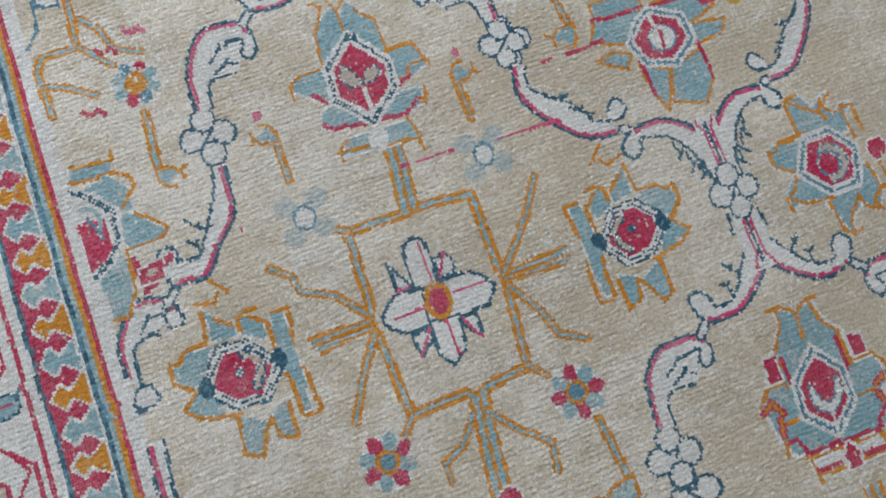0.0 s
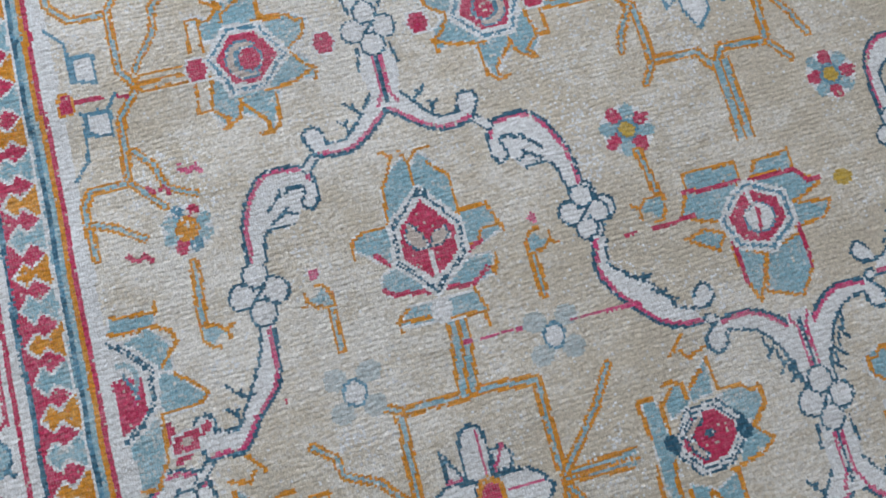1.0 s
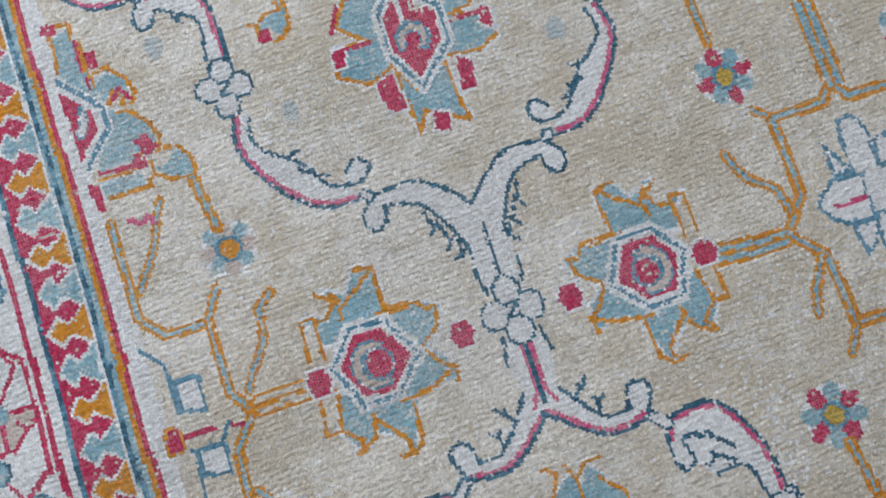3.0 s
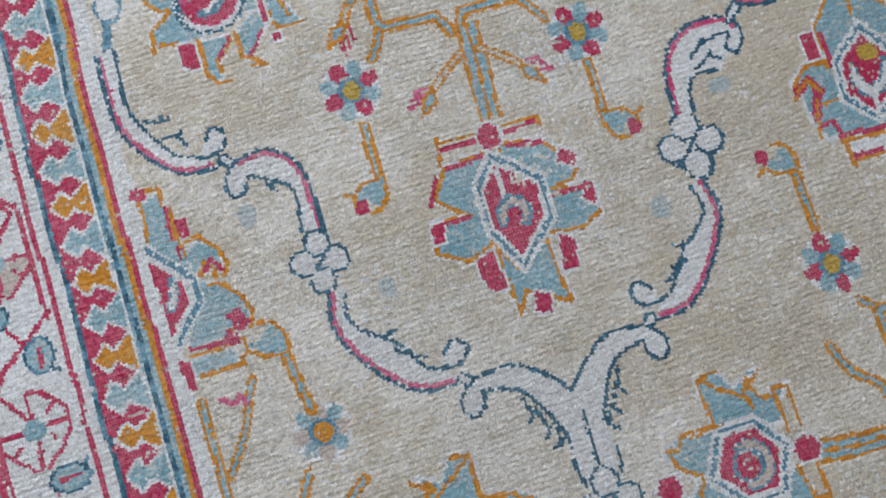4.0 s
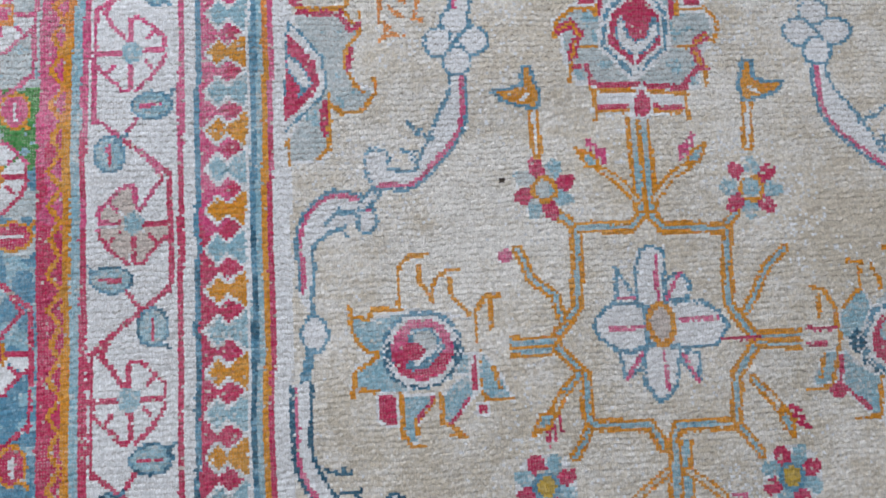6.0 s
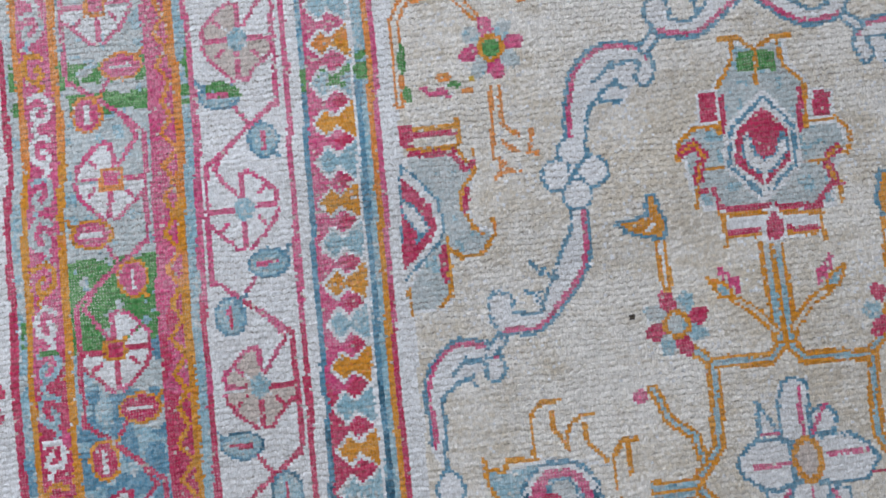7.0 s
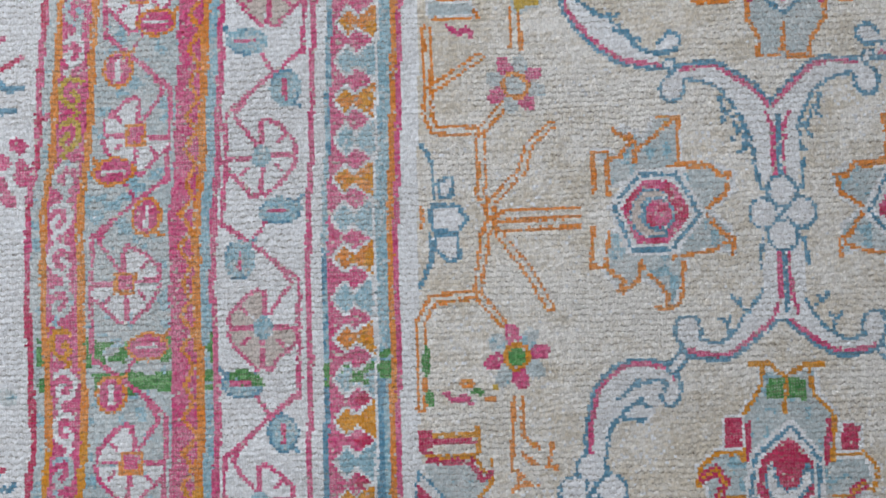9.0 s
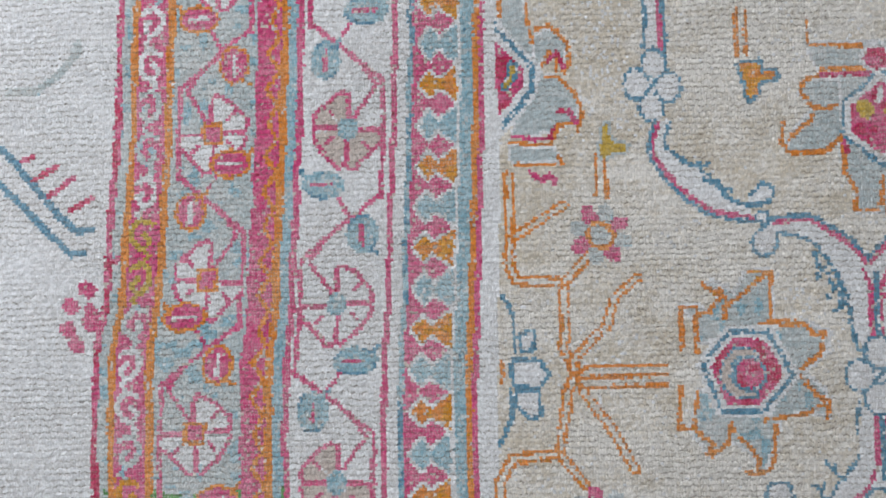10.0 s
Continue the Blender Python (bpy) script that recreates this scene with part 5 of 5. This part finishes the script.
fade_end = SY + wave((NY, NX), 15, 0.06) > -0.08
for a, b, p in (("crimson", "pink", 0.6), ("navy", "blue", 0.9), ("gold", "orange", 0.5)):
    m = fade_end & (dye == DYE[a]) & (wave((NY, NX), 3, 1.0) < p * 2 - 1)
    dye[m] = DYE[b]

m = OUT & fade_end & (U > -0.385) & (dye == DYE["blue"]) & (wave((NY, NX), 3, 1.0) < np.where(U > -0.03, 1.6, 0.3))
dye[m] = DYE["pale"]
m = (SY + wave((NY, NX), 15, 0.06) > -0.36) & (dye == DYE["pale"]) & (IN_FIELD | (U < -0.2)) & (wave((NY, NX), 3, 1.0) < 0.7)
dye[m] = DYE["faint"]

m = (SY + wave((NY, NX), 15, 0.06) < -0.42) & (dye == DYE["pale"]) & (U < -0.21) & (wave((NY, NX), 4, 1.0) < 0.35)
dye[m] = DYE["blue"]

# wear: single knots and short runs have lost their colour, outlines break up into beads
ground = np.where(IN_FIELD & (U > 0.02), DYE["field"], DYE["white"])
patchy = wave((NY, NX), 20, 0.6)
worn = wave((NY, NX), 2, 1.0) + patchy > np.where(IN_FIELD, 1.95, 2.5)
thin = np.isin(dye, [DYE["gold"], DYE["orange"], DYE["pale"], DYE["pink"], DYE["crimson"]])
m = worn & thin & (rng.random((NY, NX)) < 0.6)
dye[m] = ground[m]
ROW, COL = np.indices((NY, NX))
weft = (ROW + (wave((NY, NX), 30, 1.5)).astype(int)) % 3 == 0
names = np.array([p[0] for p in PARTS])[owner]
beaded = np.isin(names, ["jewel"]) & np.isin(dye, [DYE["blue"], DYE["navy"]]) & ((ROW + COL) % 2 == 0) & (rng.random((NY, NX)) < np.where(dye == DYE["navy"], 0.55, 0.3))
dye[beaded] = DYE["white"]
lined = np.isin(names, ["vine_scroll", "quatrefoil", "vine_link", "vine_stem", "petal", "small_petal"])
m = lined & np.isin(dye, [DYE["blue"], DYE["navy"]]) & ((ROW + COL) % 2 == 0) & (rng.random((NY, NX)) < 0.12 + 0.15 * patchy)
dye[m] = DYE["white"]
m = np.isin(dye, [DYE["crimson"], DYE["pink"]]) & weft & (wave((NY, NX), 2, 1.0) + patchy > 1.85)
dye[m] = DYE["blush"]
m = np.isin(dye, [DYE["crimson"], DYE["pink"], DYE["orange"], DYE["gold"]]) & (rng.random((NY, NX)) < 0.02 + 0.025 * fade_end)
dye[m] = DYE["blush"]
m = (dye == DYE["field"]) & (wave((NY, NX), 1, 1.0) + 1.2 * patchy > 2.1)
dye[m] = DYE["white"]

# mixed lots of yarn: single knots of a neighbouring shade
luck = rng.random((NY, NX)) + wave((NY, NX), 8, 0.10)
for a, b, p in (("pale", "faint", 0.12), ("pale", "blue", 0.09), ("crimson", "pink", 0.16), ("pink", "crimson", 0.08), ("gold", "orange", 0.22),
                ("orange", "gold", 0.15), ("blue", "pale", 0.12), ("navy", "blue", 0.20), ("green", "pale", 0.08)):
    m = (dye == DYE[a]) & (luck < p)
    dye[m] = DYE[b]
    luck = rng.permutation(luck.ravel()).reshape(NY, NX) * 0.3 + luck * 0.7 if a == "pale" else luck

# ---- weave: every knot is two facets that rise to a ridge; heights of the pile, one mesh for each part of the design ----
MY = 2 * NY
shape = (MY + 1, NX + 1)
VX = X0 + np.arange(NX + 1)[None, :] * CX + wave(shape, 30, 0.0005) + rng.normal(0, 0.00042, shape)
VY = Y0 + np.arange(MY + 1)[:, None] * CY / 2 + wave(shape, 30, 0.0005) + rng.normal(0, 0.00030, shape)
pile = np.clip(0.8 + wave(shape, 28, 0.4) + wave(shape, 90, 0.3), 0.1, 1.8)
VZ = 0.0045 * np.tanh((wave(shape, 115, 0.0030) + wave(shape, 48, 0.0012)) / 0.0045) + rng.normal(0, 0.00036, shape)
VZ += 0.00009 * pile * np.array([-1.0, 0.3, 0.8, 0.3])[np.arange(MY + 1) % 4][:, None]
EDGE = (np.arange(NX + 1) % NX == 0)[None, :] | (np.arange(MY + 1) % MY == 0)[:, None]
VZ[EDGE] = -0.006
VERTS = np.stack([VX, VY, VZ], -1).reshape(-1, 3).astype(np.float32)
VJ, VI = np.divmod(np.arange((MY + 1) * (NX + 1)), NX + 1)
COUNT = np.stack([VI, VJ / 2], -1).astype(np.float32)      # knots along and rows up, for the weave in the dyes
J, I = np.divmod(np.arange(MY * NX), NX)
base = J * (NX + 1) + I
QUADS = np.stack([base, base + 1, base + NX + 2, base + NX + 1], -1)
J, I = np.divmod(np.arange(NY * NX), NX)
FACETS = np.stack([2 * J * NX + I, (2 * J + 1) * NX + I], -1)

rug = tagged(new("rug"), "antique hand-knotted wool rug, beige with worn floral medallions", "rug")


def woven(name, label, kind, cells, above=None):
    quads = QUADS[FACETS[cells].ravel()]
    used, flat = np.unique(quads, return_inverse=True)
    me = bpy.data.meshes.new(name)
    me.vertices.add(len(used))
    me.vertices.foreach_set("co", VERTS[used].ravel())
    me.loops.add(quads.size)
    me.loops.foreach_set("vertex_index", flat.ravel().astype(np.int32))
    me.polygons.add(len(quads))
    me.polygons.foreach_set("loop_start", np.arange(0, quads.size, 4, dtype=np.int32))
    me.uv_layers.new(name="weave").data.foreach_set("uv", COUNT[quads.ravel()].ravel())
    tones, slot = np.unique(np.repeat(dye.ravel()[cells], 2), return_inverse=True)
    for t in tones:
        me.materials.append(MATS[t])
    me.polygons.foreach_set("material_index", slot.ravel().astype(np.int32))
    me.polygons.foreach_set("use_smooth", np.ones(len(quads), bool))
    me.update(calc_edges=True)
    ob = new(name, me)
    ob.parent = above or rug
    if label or kind:
        tagged(ob, label, kind=kind)
    return ob


def pieces(grid):
    """Numbers the connected pieces of the design, run by run along the rows."""
    ny, nx = grid.shape
    root, label, runs_above = [], np.zeros(grid.shape, np.int32), []

    def find(i):
        while root[i] != i:
            root[i] = root[root[i]]
            i = root[i]
        return i
    for j in range(ny):
        ends = np.flatnonzero(np.diff(grid[j])) + 1
        starts = np.concatenate(([0], ends)).tolist()
        stops = np.concatenate((ends, [nx])).tolist()
        runs, k = [], 0
        for a, b in zip(starts, stops):
            v, n = int(grid[j, a]), len(root)
            root.append(n)
            while k < len(runs_above) and runs_above[k][1] <= a:
                k += 1
            q = k
            while q < len(runs_above) and runs_above[q][0] < b:
                if runs_above[q][2] == v:
                    root[find(runs_above[q][3])] = find(n)
                q += 1
            runs.append((a, b, v, n))
            label[j, a:b] = n
        runs_above = runs
    return np.array([find(i) for i in range(len(root))])[label]


def regrouped():
    """Each connected piece becomes a part of its own; scraps of a few knots join the part around them."""
    label = pieces(owner)
    for _ in range(3):
        size = np.bincount(label.ravel())
        small = size[label] < 6
        if not small.any():
            break
        for dj, di in ((0, -1), (-1, 0), (0, 1), (1, 0)):
            near = np.roll(label, (-dj, -di), (0, 1))
            take = small & (size[near] >= 6)
            owner[take] = np.roll(owner, (-dj, -di), (0, 1))[take]
            label[take] = near[take]
            small = size[label] < 6
        label = pieces(owner)
    return label


label_of = regrouped()
flat = label_of.ravel()
order = np.argsort(flat, kind="stable")
heads = np.concatenate(([0], np.flatnonzero(np.diff(flat[order])) + 1, [len(order)]))
scraps, made = [], {}
todo = sorted((order[a:b] for a, b in zip(heads, heads[1:])), key=len, reverse=True)
for level in (0, 1):
    for cells in todo:
        p = int(owner.ravel()[cells[0]])
        name, label, under = PARTS[p]
        if (under is not None) != level:
            continue
        if p == 0:
            scraps.append(cells)
        else:
            ob = woven(name, label, "", cells, made.get(under))
            made.setdefault(p, ob)
woven("field", "worn beige wool field of the rug", "stuff", np.concatenate(scraps))

# woven foundation under the pile
x1, y1 = X0 + NX * CX, Y0 + NY * CY
bm = bmesh.new()
bmesh.ops.create_cube(bm, size=1)
for v in bm.verts:
    v.co = ((X0 + x1) / 2 + v.co.x * (x1 - X0 - 0.002), (Y0 + y1) / 2 + v.co.y * (y1 - Y0 - 0.002), -0.0105 + v.co.z * 0.007)
me = bpy.data.meshes.new("foundation")
bm.to_mesh(me)
me.materials.append(backing_mat)
ob = new("foundation", me)
ob.parent = rug
tagged(ob, "cotton foundation on the underside of the rug")
